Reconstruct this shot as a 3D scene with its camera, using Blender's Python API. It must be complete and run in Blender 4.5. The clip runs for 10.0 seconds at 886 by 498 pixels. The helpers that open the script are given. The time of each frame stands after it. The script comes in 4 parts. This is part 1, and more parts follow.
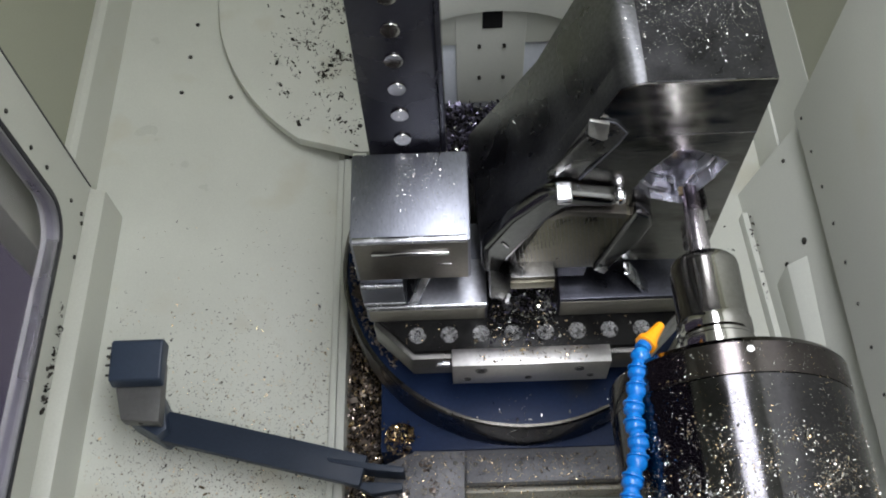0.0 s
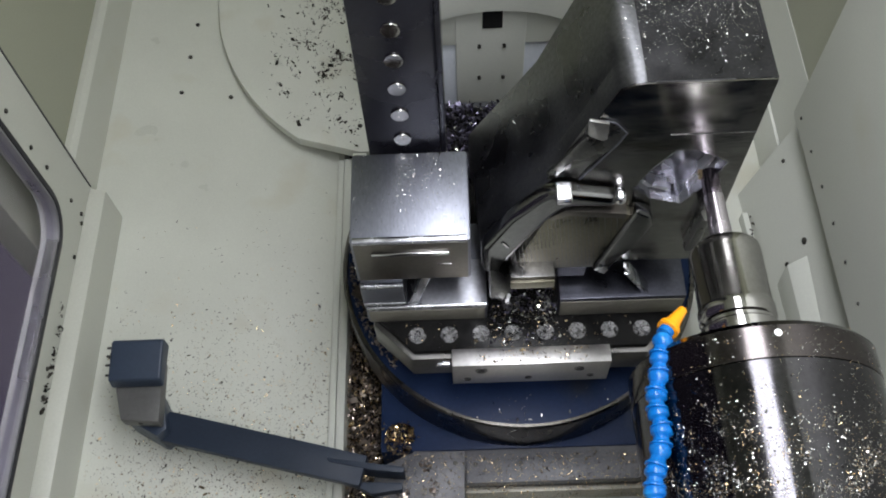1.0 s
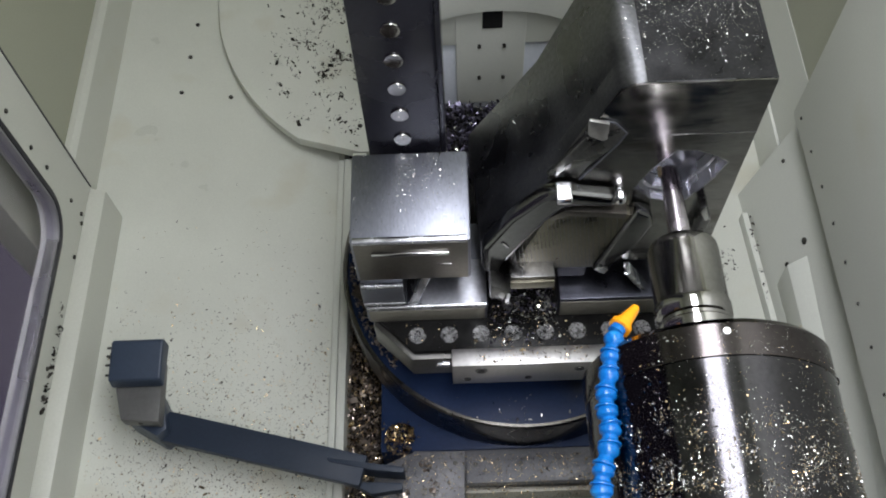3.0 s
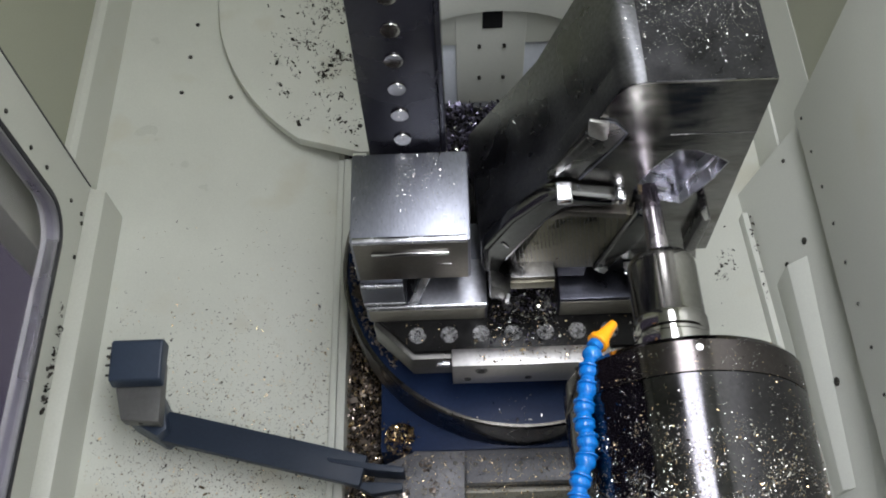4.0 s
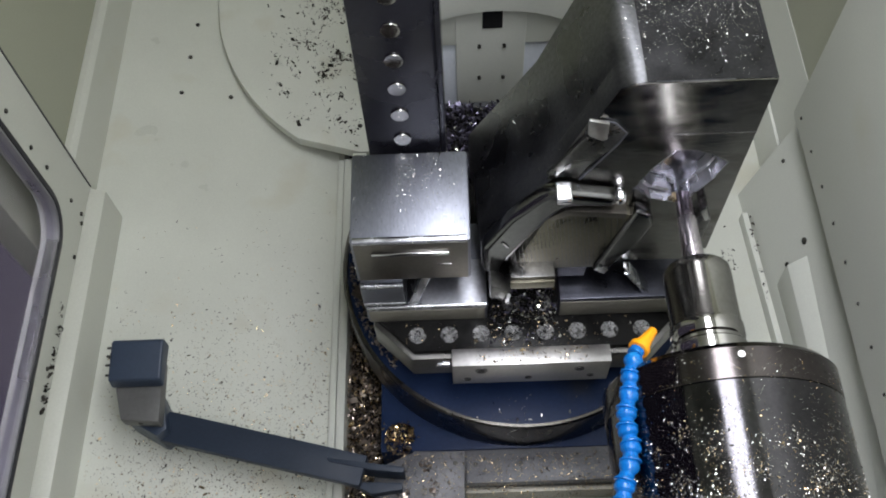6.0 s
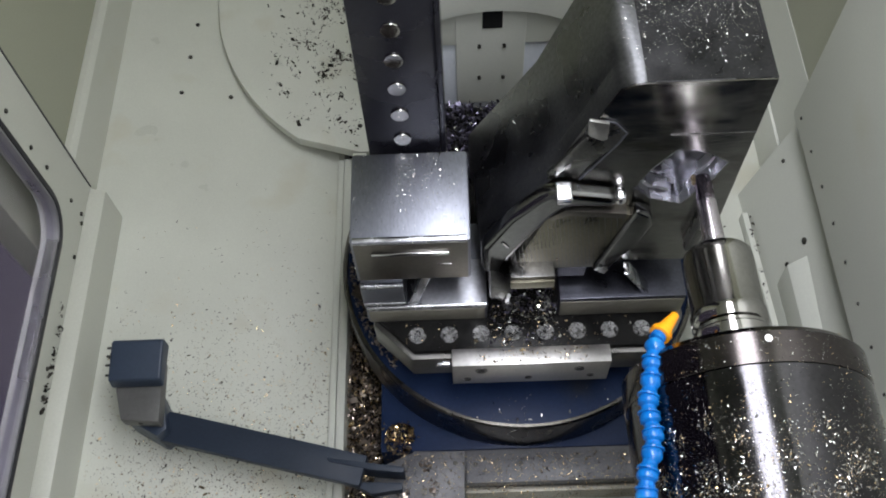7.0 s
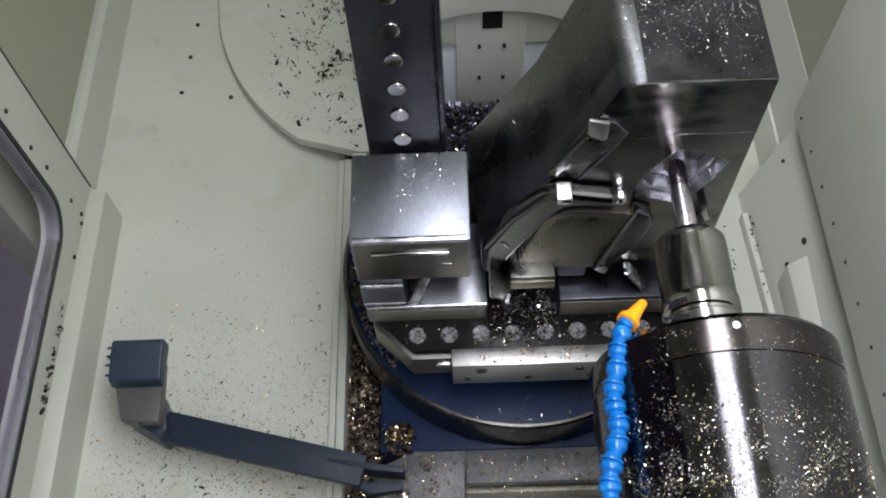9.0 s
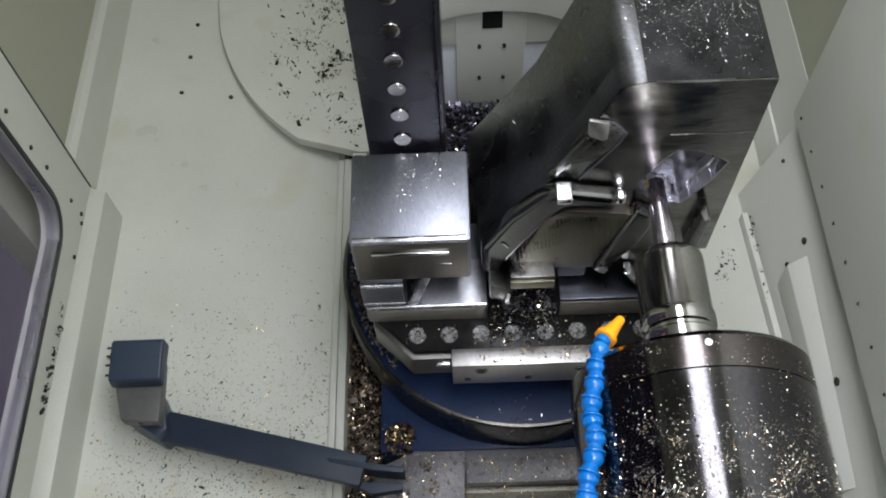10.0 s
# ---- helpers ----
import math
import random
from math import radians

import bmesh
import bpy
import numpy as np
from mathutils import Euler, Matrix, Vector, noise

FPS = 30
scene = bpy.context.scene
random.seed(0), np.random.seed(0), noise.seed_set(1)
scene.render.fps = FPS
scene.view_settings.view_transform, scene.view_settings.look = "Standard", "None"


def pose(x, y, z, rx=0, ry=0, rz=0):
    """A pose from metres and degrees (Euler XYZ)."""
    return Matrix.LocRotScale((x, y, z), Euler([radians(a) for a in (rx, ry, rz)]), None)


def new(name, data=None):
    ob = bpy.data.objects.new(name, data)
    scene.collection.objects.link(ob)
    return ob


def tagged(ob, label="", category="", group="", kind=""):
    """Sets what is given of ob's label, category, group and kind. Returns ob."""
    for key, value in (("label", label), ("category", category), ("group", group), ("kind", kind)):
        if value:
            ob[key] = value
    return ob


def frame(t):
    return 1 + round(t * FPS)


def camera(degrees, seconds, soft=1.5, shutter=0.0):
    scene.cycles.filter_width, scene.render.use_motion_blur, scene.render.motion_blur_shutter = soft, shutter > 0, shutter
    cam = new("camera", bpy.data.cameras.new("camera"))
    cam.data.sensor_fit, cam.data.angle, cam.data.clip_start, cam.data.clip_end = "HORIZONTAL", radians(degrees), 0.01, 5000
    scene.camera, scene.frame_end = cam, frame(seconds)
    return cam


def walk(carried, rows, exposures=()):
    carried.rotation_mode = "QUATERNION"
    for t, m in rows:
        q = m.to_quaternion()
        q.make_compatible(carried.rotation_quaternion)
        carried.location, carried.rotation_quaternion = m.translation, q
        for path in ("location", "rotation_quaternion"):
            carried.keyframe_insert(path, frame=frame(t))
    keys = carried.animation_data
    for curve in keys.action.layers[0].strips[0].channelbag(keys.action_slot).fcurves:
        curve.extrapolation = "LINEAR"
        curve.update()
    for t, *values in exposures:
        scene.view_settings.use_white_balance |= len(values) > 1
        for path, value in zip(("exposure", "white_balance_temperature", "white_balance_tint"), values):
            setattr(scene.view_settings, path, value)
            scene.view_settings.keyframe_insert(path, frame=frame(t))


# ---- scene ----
cam = camera(50.9, 10.0, soft=1.9)
EYE = pose(0, 0, 1.36, 29.50, 1.816, -1.321)
walk(cam, [(0.0, EYE), (10.0, EYE)], exposures=[(0.0, 0.0), (10.0, 0.0)])

# ---- world and lights ----
world = bpy.data.worlds.new("shop_hall")
scene.world = world
world.use_nodes = True
world.node_tree.nodes["Background"].inputs[0].default_value = (0.20, 0.18, 0.24, 1)
world.node_tree.nodes["Background"].inputs[1].default_value = 0.42


def lamp(name, place, sx, sy, watts, colour=(0.945, 0.967, 1.085)):
    data = bpy.data.lights.new(name, "AREA")
    data.shape, data.size, data.size_y, data.energy, data.color = "RECTANGLE", sx, sy, watts, colour
    ob = new(name, data)
    ob.matrix_world = place
    return ob


TILT = 14
lamp("led_strip_light", pose(0.17, 0.46, 1.520, 0, -TILT, 0), 0.31, 1.70, 20.6)


# ---- materials ----
def mat(name, colour, rough=0.5, metal=0.0, vary=0.12, scale=8.0, fine=120.0, bump=0.0, stain=None, stain_at=0.6,
        stain_scale=5.0, rough_vary=0.1, stretch=(1, 1, 1), coat=0.0, rand=0.0, spec=0.5):
    m = bpy.data.materials.new(name)
    m.use_nodes = True
    nt = m.node_tree
    n, l = nt.nodes, nt.links
    b = n["Principled BSDF"]
    b.inputs["Metallic"].default_value = metal
    b.inputs["Specular IOR Level"].default_value = spec
    b.inputs["Coat Weight"].default_value = coat
    b.inputs["Coat Roughness"].default_value = 0.12
    co = n.new("ShaderNodeTexCoord")
    mp = n.new("ShaderNodeMapping")
    mp.inputs["Scale"].default_value = stretch
    l.new(co.outputs["Object"], mp.inputs["Vector"])

    def tex(s, d=4.0):
        t = n.new("ShaderNodeTexNoise")
        t.inputs["Scale"].default_value, t.inputs["Detail"].default_value = s, d
        l.new(mp.outputs[0], t.inputs["Vector"])
        return t
    big, small = tex(scale), tex(fine, 3.0)
    add = n.new("ShaderNodeMath")
    add.operation = "ADD"
    l.new(big.outputs["Fac"], add.inputs[0])
    l.new(small.outputs["Fac"], add.inputs[1])
    r = n.new("ShaderNodeMapRange")
    r.inputs["From Min"].default_value, r.inputs["From Max"].default_value = 0.6, 1.4
    r.inputs["To Min"].default_value, r.inputs["To Max"].default_value = 1 - vary, 1 + vary
    l.new(add.outputs[0], r.inputs["Value"])
    last = r.outputs["Result"]
    if rand:
        oi = n.new("ShaderNodeNewGeometry")
        rr = n.new("ShaderNodeMapRange")
        rr.inputs["To Min"].default_value, rr.inputs["To Max"].default_value = 1 - rand, 1 + rand
        l.new(oi.outputs["Random Per Island"], rr.inputs["Value"])
        mu = n.new("ShaderNodeMath")
        mu.operation = "MULTIPLY"
        l.new(last, mu.inputs[0])
        l.new(rr.outputs["Result"], mu.inputs[1])
        last = mu.outputs[0]
    mix = n.new("ShaderNodeMix")
    mix.data_type, mix.blend_type = "RGBA", "MULTIPLY"
    mix.inputs["Factor"].default_value = 1.0
    mix.inputs["A"].default_value = (*colour, 1)
    l.new(last, mix.inputs["B"])
    out = mix.outputs["Result"]
    if stain:
        st = tex(stain_scale, 8.0)
        sr = n.new("ShaderNodeMapRange")
        sr.inputs["From Min"].default_value, sr.inputs["From Max"].default_value = stain_at, stain_at + 0.12
        l.new(st.outputs["Fac"], sr.inputs["Value"])
        m2 = n.new("ShaderNodeMix")
        m2.data_type = "RGBA"
        l.new(sr.outputs["Result"], m2.inputs["Factor"])
        l.new(out, m2.inputs["A"])
        m2.inputs["B"].default_value = (*stain, 1)
        out = m2.outputs["Result"]
    l.new(out, b.inputs["Base Color"])
    rv = n.new("ShaderNodeMapRange")
    rv.inputs["From Min"].default_value, rv.inputs["From Max"].default_value = 0.3, 0.7
    rv.inputs["To Min"].default_value, rv.inputs["To Max"].default_value = max(0.02, rough - rough_vary), min(1, rough + rough_vary)
    l.new(big.outputs["Fac"], rv.inputs["Value"])
    l.new(rv.outputs["Result"], b.inputs["Roughness"])
    if bump:
        bp = n.new("ShaderNodeBump")
        bp.inputs["Strength"].default_value, bp.inputs["Distance"].default_value = bump, 0.0008
        l.new(small.outputs["Fac"], bp.inputs["Height"])
        l.new(bp.outputs["Normal"], b.inputs["Normal"])
    return m


PAINT = mat("off_white_machine_paint", (0.635, 0.65, 0.583), 0.42, vary=0.05, scale=3, fine=260, bump=0.06,
            stain=(0.60, 0.60, 0.50), stain_at=0.62, stain_scale=4)
# Yellowed paint; the weaker light at the far walls is darkened into its colour.
PAINT_AGED_DIM = mat("yellowed_paint_dimmed_for_shade", (0.35, 0.36, 0.27), 0.45, vary=0.06, scale=3, fine=260, bump=0.06,
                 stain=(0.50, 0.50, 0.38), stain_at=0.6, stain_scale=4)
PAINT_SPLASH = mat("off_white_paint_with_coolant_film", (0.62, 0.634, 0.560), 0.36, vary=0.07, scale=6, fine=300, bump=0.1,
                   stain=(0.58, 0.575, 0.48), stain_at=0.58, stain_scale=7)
# Off-white paint with the door side's dimmer light put into the base colour.
PAINT_DOOR_DIM = mat("off_white_paint_shaded_for_door", (0.53, 0.54, 0.47), 0.42, vary=0.06, scale=3, fine=260, bump=0.06,
                 stain=(0.50, 0.50, 0.41), stain_at=0.62, stain_scale=4)
GREY_PAINT = mat("grey_painted_sheet", (0.46, 0.48, 0.50), 0.45, vary=0.1, scale=12, bump=0.1)
NAVY = mat("navy_blue_machine_paint", (0.011, 0.024, 0.068), 0.40, spec=0.14, vary=0.2, scale=9, fine=160, bump=0.1,
           stain=(0.03, 0.035, 0.045), stain_at=0.6)
DEEP_SLATE = mat("deep_slate_blue_paint", (0.022, 0.031, 0.048), 0.46, spec=0.25, vary=0.15, scale=14, fine=200, bump=0.12)
BEAM = mat("worn_grey_beam_paint", (0.10, 0.10, 0.107), 0.42, vary=0.3, scale=25, fine=200, bump=0.2, stain=(0.11, 0.10, 0.085), stain_at=0.58, stain_scale=30)
SLATE = mat("slate_blue_paint", (0.030, 0.045, 0.072), 0.42, vary=0.15, scale=14, fine=200, bump=0.12,
            stain=(0.06, 0.07, 0.085), stain_at=0.62)
WAY_COVER = mat("dull_steel_way_cover", (0.36, 0.36, 0.35), 0.5, 0.3, vary=0.2, scale=6, fine=150, bump=0.1)
GREY_ARM = mat("worn_slate_paint", (0.10, 0.10, 0.095), 0.45, vary=0.2, scale=20, bump=0.1)
STEEL = mat("milled_bright_steel", (0.28, 0.292, 0.335), 0.42, 1.0, vary=0.2, scale=14, fine=420, bump=0.22,
            stretch=(1, 0.25, 1), rough_vary=0.08)
STEEL_DARK = mat("oily_dark_milled_steel", (0.20, 0.198, 0.195), 0.28, 1.0, vary=0.25, scale=16, fine=220, bump=0.10,
                 rough_vary=0.1, stain=(0.10, 0.09, 0.075), stain_at=0.58)
TOP_SKIN = mat("dark_top_skin_steel", (0.030, 0.030, 0.031), 0.36, 0.7, vary=0.35, scale=22, fine=320, bump=0.25, rough_vary=0.12)
FRONT_STEP = mat("dull_milled_steel", (0.20, 0.185, 0.165), 0.38, 1.0, vary=0.15, scale=18, fine=200, bump=0.1)
BODY_STEEL = mat("dark_oily_body_steel", (0.25, 0.253, 0.265), 0.29, 1.0, vary=0.3, scale=10, fine=180, bump=0.10, rough_vary=0.1)
STEEL_MIRROR = mat("freshly_cut_steel", (0.52, 0.52, 0.53), 0.16, 1.0, vary=0.12, scale=20, fine=90, bump=0.12, rough_vary=0.06)
FRONT_CUT = mat("face_milled_steel", (0.285, 0.28, 0.275), 0.19, 1.0, vary=0.28, scale=26, fine=90, bump=0.14, rough_vary=0.07, stretch=(0.7, 1, 2), stain=(0.175, 0.168, 0.155), stain_at=0.55, stain_scale=9)
RIM_STEEL = mat("oily_rounded_steel", (0.19, 0.19, 0.192), 0.15, 1.0, vary=0.2, scale=20, fine=120, bump=0.06, rough_vary=0.05)
POCKET = mat("freshly_milled_pocket_steel", (0.58, 0.58, 0.61), 0.26, 1.0, vary=0.15, scale=30, fine=160, bump=0.25, rough_vary=0.1)
HATCH = mat("step_milled_steel", (0.23, 0.213, 0.165), 0.34, 1.0, vary=0.2, scale=30, fine=200, bump=0.15)
# Extra bright steel for the glare spots on the workpiece rim.
GLARE_STEEL = mat("glare_pad_steel", (0.86, 0.86, 0.88), 0.20, 1.0, vary=0.1, scale=30, fine=160, bump=0.08, rough_vary=0.05)
POCKET_FLOOR = mat("swirl_milled_pocket_floor", (0.24, 0.24, 0.265), 0.20, 1.0, vary=0.3, scale=28, fine=110, bump=0.3, rough_vary=0.1)
# The bluish light in the changer's recess is put into this sheet's colour.
LIT_SHEET = mat("sheet_blued_for_light", (0.74, 0.78, 0.84), 0.4, vary=0.08, scale=12, bump=0.08)
# Albedo raised so edges outside the lamp's reflection still show a highlight.
EDGE_STEEL = mat("highlight_steel_edge", (0.62, 0.63, 0.66), 0.24, 1.0, vary=0.3, scale=40, fine=300, bump=0.15, rough_vary=0.1)
LIGHT_STEP = mat("light_milled_steel", (0.30, 0.285, 0.24), 0.5, 0.6, vary=0.12, scale=18, fine=200, bump=0.08)
SEAT = mat("satin_milled_seat_steel", (0.50, 0.51, 0.55), 0.42, 1.0, vary=0.2, scale=24, fine=160, bump=0.1, rough_vary=0.1)
RISER = mat("dark_blued_riser_steel", (0.085, 0.088, 0.108), 0.34, 1.0, vary=0.25, scale=16, fine=220, bump=0.10)
COLUMN = mat("black_oxide_steel", (0.018, 0.018, 0.025), 0.26, 0.3, vary=0.3, scale=9, fine=150, bump=0.08, rough_vary=0.12)
PALLET = mat("wet_blackened_pallet_steel", (0.010, 0.0098, 0.0096), 0.24, 0.0, spec=0.08, vary=0.4, scale=16, fine=140, bump=0.2, rough_vary=0.12)
PALLET_EDGE = mat("ground_pallet_steel", (0.20, 0.195, 0.185), 0.34, 1.0, vary=0.2, scale=12, fine=150, bump=0.1)
RIM = mat("oily_rim_steel", (0.115, 0.11, 0.10), 0.27, 1.0, vary=0.3, scale=12, fine=150, bump=0.05)
PLATE = mat("ground_locator_steel", (0.52, 0.51, 0.50), 0.36, 1.0, vary=0.15, scale=14, fine=180, bump=0.08)
PLUG = mat("chip_packed_screw_plug", (0.20, 0.20, 0.20), 0.34, 0.9, vary=1.4, scale=190, fine=420, bump=1.0, rough_vary=0.2)
HOLE = mat("dark_bore", (0.012, 0.012, 0.012), 0.5)
NOSE = mat("oiled_spindle_steel", (0.070, 0.068, 0.072), 0.12, 1.0, vary=0.25, scale=14, fine=160, bump=0.06, rough_vary=0.06)
NOSE_RING = mat("ground_spindle_nose_steel", (0.085, 0.076, 0.074), 0.15, 1.0, vary=0.2, scale=14, fine=160, bump=0.05, rough_vary=0.05)
CHUCK = mat("polished_tool_holder_steel", (0.44, 0.43, 0.41), 0.12, 1.0, vary=0.12, scale=20, fine=160, bump=0.04, rough_vary=0.04)
CUTTER = mat("carbide_shank", (0.72, 0.67, 0.72), 0.24, 1.0, vary=0.1, scale=25, fine=220, bump=0.05, rough_vary=0.05)
CUTTER_TIP = mat("coated_cutter_tip", (0.36, 0.31, 0.36), 0.25, 1.0, vary=0.2, scale=40, fine=220, bump=0.1)
BLUE = mat("blue_hose_plastic", (0.003, 0.13, 0.44), 0.26, vary=0.1, scale=30, fine=220, bump=0.06, stain=(0.02, 0.25, 0.6), stain_at=0.62, stain_scale=40)
ORANGE = mat("orange_nozzle_plastic", (0.95, 0.36, 0.006), 0.36, vary=0.08, scale=30, fine=200, bump=0.05)
RUBBER = mat("black_window_rubber", (0.018, 0.018, 0.022), 0.5, vary=0.2)
SCREW = mat("dark_screw_head", (0.05, 0.048, 0.042), 0.45, 0.6, vary=0.4, scale=60)
SILVER = mat("bright_window_trim", (0.5, 0.5, 0.5), 0.3, 0.8, vary=0.1)
WHITE_DOT = mat("white_paint_mark", (0.9, 0.9, 0.88), 0.5, vary=0.03)
CHIP_DARK = mat("dark_steel_chips", (0.045, 0.04, 0.034), 0.4, 0.7, vary=0.3, scale=60, rand=0.8)
CHIP_BRIGHT = mat("bright_steel_chips", (0.80, 0.78, 0.72), 0.22, 1.0, vary=0.3, scale=60, rand=0.6)
CHIP_GOLD = mat("golden_straw_steel_chips", (0.50, 0.385, 0.23), 0.25, 1.0, vary=0.3, scale=60, rand=0.8)
CHIP_VIOLET = mat("blued_steel_chips", (0.12, 0.112, 0.155), 0.30, 0.9, vary=0.4, scale=60, rand=0.9)
CHIP_BROWN = mat("brown_wet_steel_chips", (0.34, 0.285, 0.24), 0.34, 0.8, vary=0.4, scale=60, rand=0.85)
SLUDGE = mat("chip_sludge", (0.035, 0.028, 0.026), 0.3, 0.4, vary=0.6, scale=40, fine=260, bump=1.0)
GLASS = bpy.data.materials.new("laminated_window_glass")
GLASS.use_nodes = True
_g = GLASS.node_tree.nodes["Principled BSDF"]
_g.inputs["Base Color"].default_value = (0.72, 0.70, 0.78, 1)
_g.inputs["Roughness"].default_value = 0.12
_g.inputs["Transmission Weight"].default_value = 1.0
_g.inputs["IOR"].default_value = 1.1
LED = bpy.data.materials.new("led_diffuser")
LED.use_nodes = True
LED.node_tree.nodes["Principled BSDF"].inputs["Emission Color"].default_value = (1, 0.97, 0.92, 1)
LED.node_tree.nodes["Principled BSDF"].inputs["Emission Strength"].default_value = 4.0

# ---- mesh helpers ----
BASE = {}


def thing(name, base, label, category, group="", kind=""):
    ob = new(name)
    ob.location = base
    BASE[ob.name] = Vector(base)
    return tagged(ob, label, category, group, kind)


def mesh_of(name, bm, material, smooth):
    bmesh.ops.recalc_face_normals(bm, faces=bm.faces)
    me = bpy.data.meshes.new(name)
    bm.to_mesh(me)
    bm.free()
    me.materials.append(material)
    if smooth:
        me.polygons.foreach_set("use_smooth", [True] * len(me.polygons))
        me.set_sharp_from_angle(angle=radians(smooth))
    return me


def part(name, bm, material, parent, label="", smooth=35, kind=""):
    """One mesh object, drawn in world places, under a thing or a part."""
    base = BASE[parent.name]
    bmesh.ops.translate(bm, vec=-base, verts=bm.verts)
    ob = new(name, mesh_of(name, bm, material, smooth))
    ob.parent = parent
    BASE[ob.name] = base
    return tagged(ob, label, kind=kind)


def solid(name, bm, material, label, category, kind="", smooth=35, group=""):
    ob = new(name, mesh_of(name, bm, material, smooth))
    BASE[ob.name] = Vector((0, 0, 0))
    return tagged(ob, label, category, group, kind)


def bevel(bm, w, seg=2, angle=25):
    edges = [e for e in bm.edges if len(e.link_faces) == 2 and e.calc_face_angle(0) > radians(angle)]
    if w:
        bmesh.ops.bevel(bm, geom=edges, offset=w, segments=seg, affect="EDGES", profile=0.6, clamp_overlap=True)
    return bm


def box(x0, x1, y0, y1, z0, z1, w=0.002, bm=None):
    own = bmesh.new()
    bmesh.ops.create_cube(own, size=1)
    bmesh.ops.transform(own, matrix=Matrix.LocRotScale(((x0 + x1) / 2, (y0 + y1) / 2, (z0 + z1) / 2), None,
                                                       (x1 - x0, y1 - y0, z1 - z0)), verts=own.verts)
    bevel(own, w)
    return join(bm, own)


def join(bm, own):
    if bm is None:
        return own
    me = bpy.data.meshes.new("join")
    own.to_mesh(me)
    own.free()
    bm.from_mesh(me)
    bpy.data.meshes.remove(me)
    return bm


def prism(points, a, b, axis="y", w=0.002, bm=None, shift=(0, 0), seg=2):
    """Extrude a closed outline. axis y: points are (x, z); axis z: points are (x, y); axis x: points are (y, z).
    shift moves the far end in the outline's plane."""
    own = bmesh.new()

    def place(p, t):
        return {"y": (p[0], t, p[1]), "z": (p[0], p[1], t), "x": (t, p[0], p[1])}[axis]
    lo = [own.verts.new(place(p, a)) for p in points]
    hi = [own.verts.new(place((p[0] + shift[0], p[1] + shift[1]), b)) for p in points]
    own.faces.new(lo)
    own.faces.new(hi[::-1])
    for i in range(len(points)):
        j = (i + 1) % len(points)
        own.faces.new((lo[i], hi[i], hi[j], lo[j]))
    bmesh.ops.recalc_face_normals(own, faces=own.faces)
    bevel(own, w, seg)
    return join(bm, own)


def lathe(profile, at, axis="y", n=64, bm=None):
    """Turn (along, radius) pairs round an axis through at."""
    own = bmesh.new()
    rings = []
    for t, r in profile:
        ring = []
        for i in range(n):
            u = 2 * math.pi * i / n
            c, s = r * math.cos(u), r * math.sin(u)
            p = {"y": (c, t, s), "z": (c, s, t), "x": (t, c, s)}[axis]
            ring.append(own.verts.new(Vector(at) + Vector(p)))
        rings.append(ring)
    for p, q in zip(rings, rings[1:]):
        for i in range(n):
            own.faces.new((p[i], p[(i + 1) % n], q[(i + 1) % n], q[i]))
    own.faces.new(rings[0])
    own.faces.new(rings[-1][::-1])
    bmesh.ops.recalc_face_normals(own, faces=own.faces)
    return join(bm, own)


def arc(cx, cy, r, a0, a1, n=8):
    return [(cx + r * math.cos(radians(a0 + (a1 - a0) * i / n)), cy + r * math.sin(radians(a0 + (a1 - a0) * i / n)))
            for i in range(n + 1)]


def chips(places, size, rng, thin=0.25):
    """Little curled shavings: bent strips of two or three facets. places: (point, normal)."""
    verts, faces = [], []
    for p, nrm in places:
        s = size * math.exp(rng.gauss(0, 0.45))
        turn = Vector(nrm).to_track_quat("Z", "Y").to_matrix() @ Euler(
            (rng.gauss(0, thin), rng.gauss(0, thin), rng.uniform(0, 6.28))).to_matrix()
        k = len(verts)
        w = s * rng.uniform(0.25, 0.6)
        h = s * rng.uniform(0.05, 0.45)
        for x, z in ((-s / 2, 0.1 * s), (-s * 0.1, h), (s / 2, 0.1 * s + h * rng.uniform(0, 0.7))):
            for y in (-w / 2, w / 2 * rng.uniform(0.4, 1.2)):
                verts.append(Vector(p) + turn @ Vector((x, y, z)))
        faces += [(k, k + 1, k + 3, k + 2), (k + 2, k + 3, k + 5, k + 4)]
    return verts, faces


def chip_stuff(name, places, size, material, label, rng, parent=None, thin=0.25, category="chips"):
    verts, faces = chips(places, size, rng, thin)
    base = BASE[parent.name] if parent else Vector((0, 0, 0))
    me = bpy.data.meshes.new(name)
    me.from_pydata([tuple(v - base) for v in verts], [], faces)
    me.materials.append(material)
    ob = new(name, me)
    if parent:
        ob.parent = parent
        return tagged(ob, label, kind="stuff")
    return tagged(ob, label, category, kind="stuff")


RNG = random.Random(5)

# ---- the enclosure ----
FLOOR_EDGE, FLOOR_LOW, RISE = -0.238, -0.300, 0.14


def slope_z(x):
    return FLOOR_LOW + (FLOOR_EDGE - x) * RISE


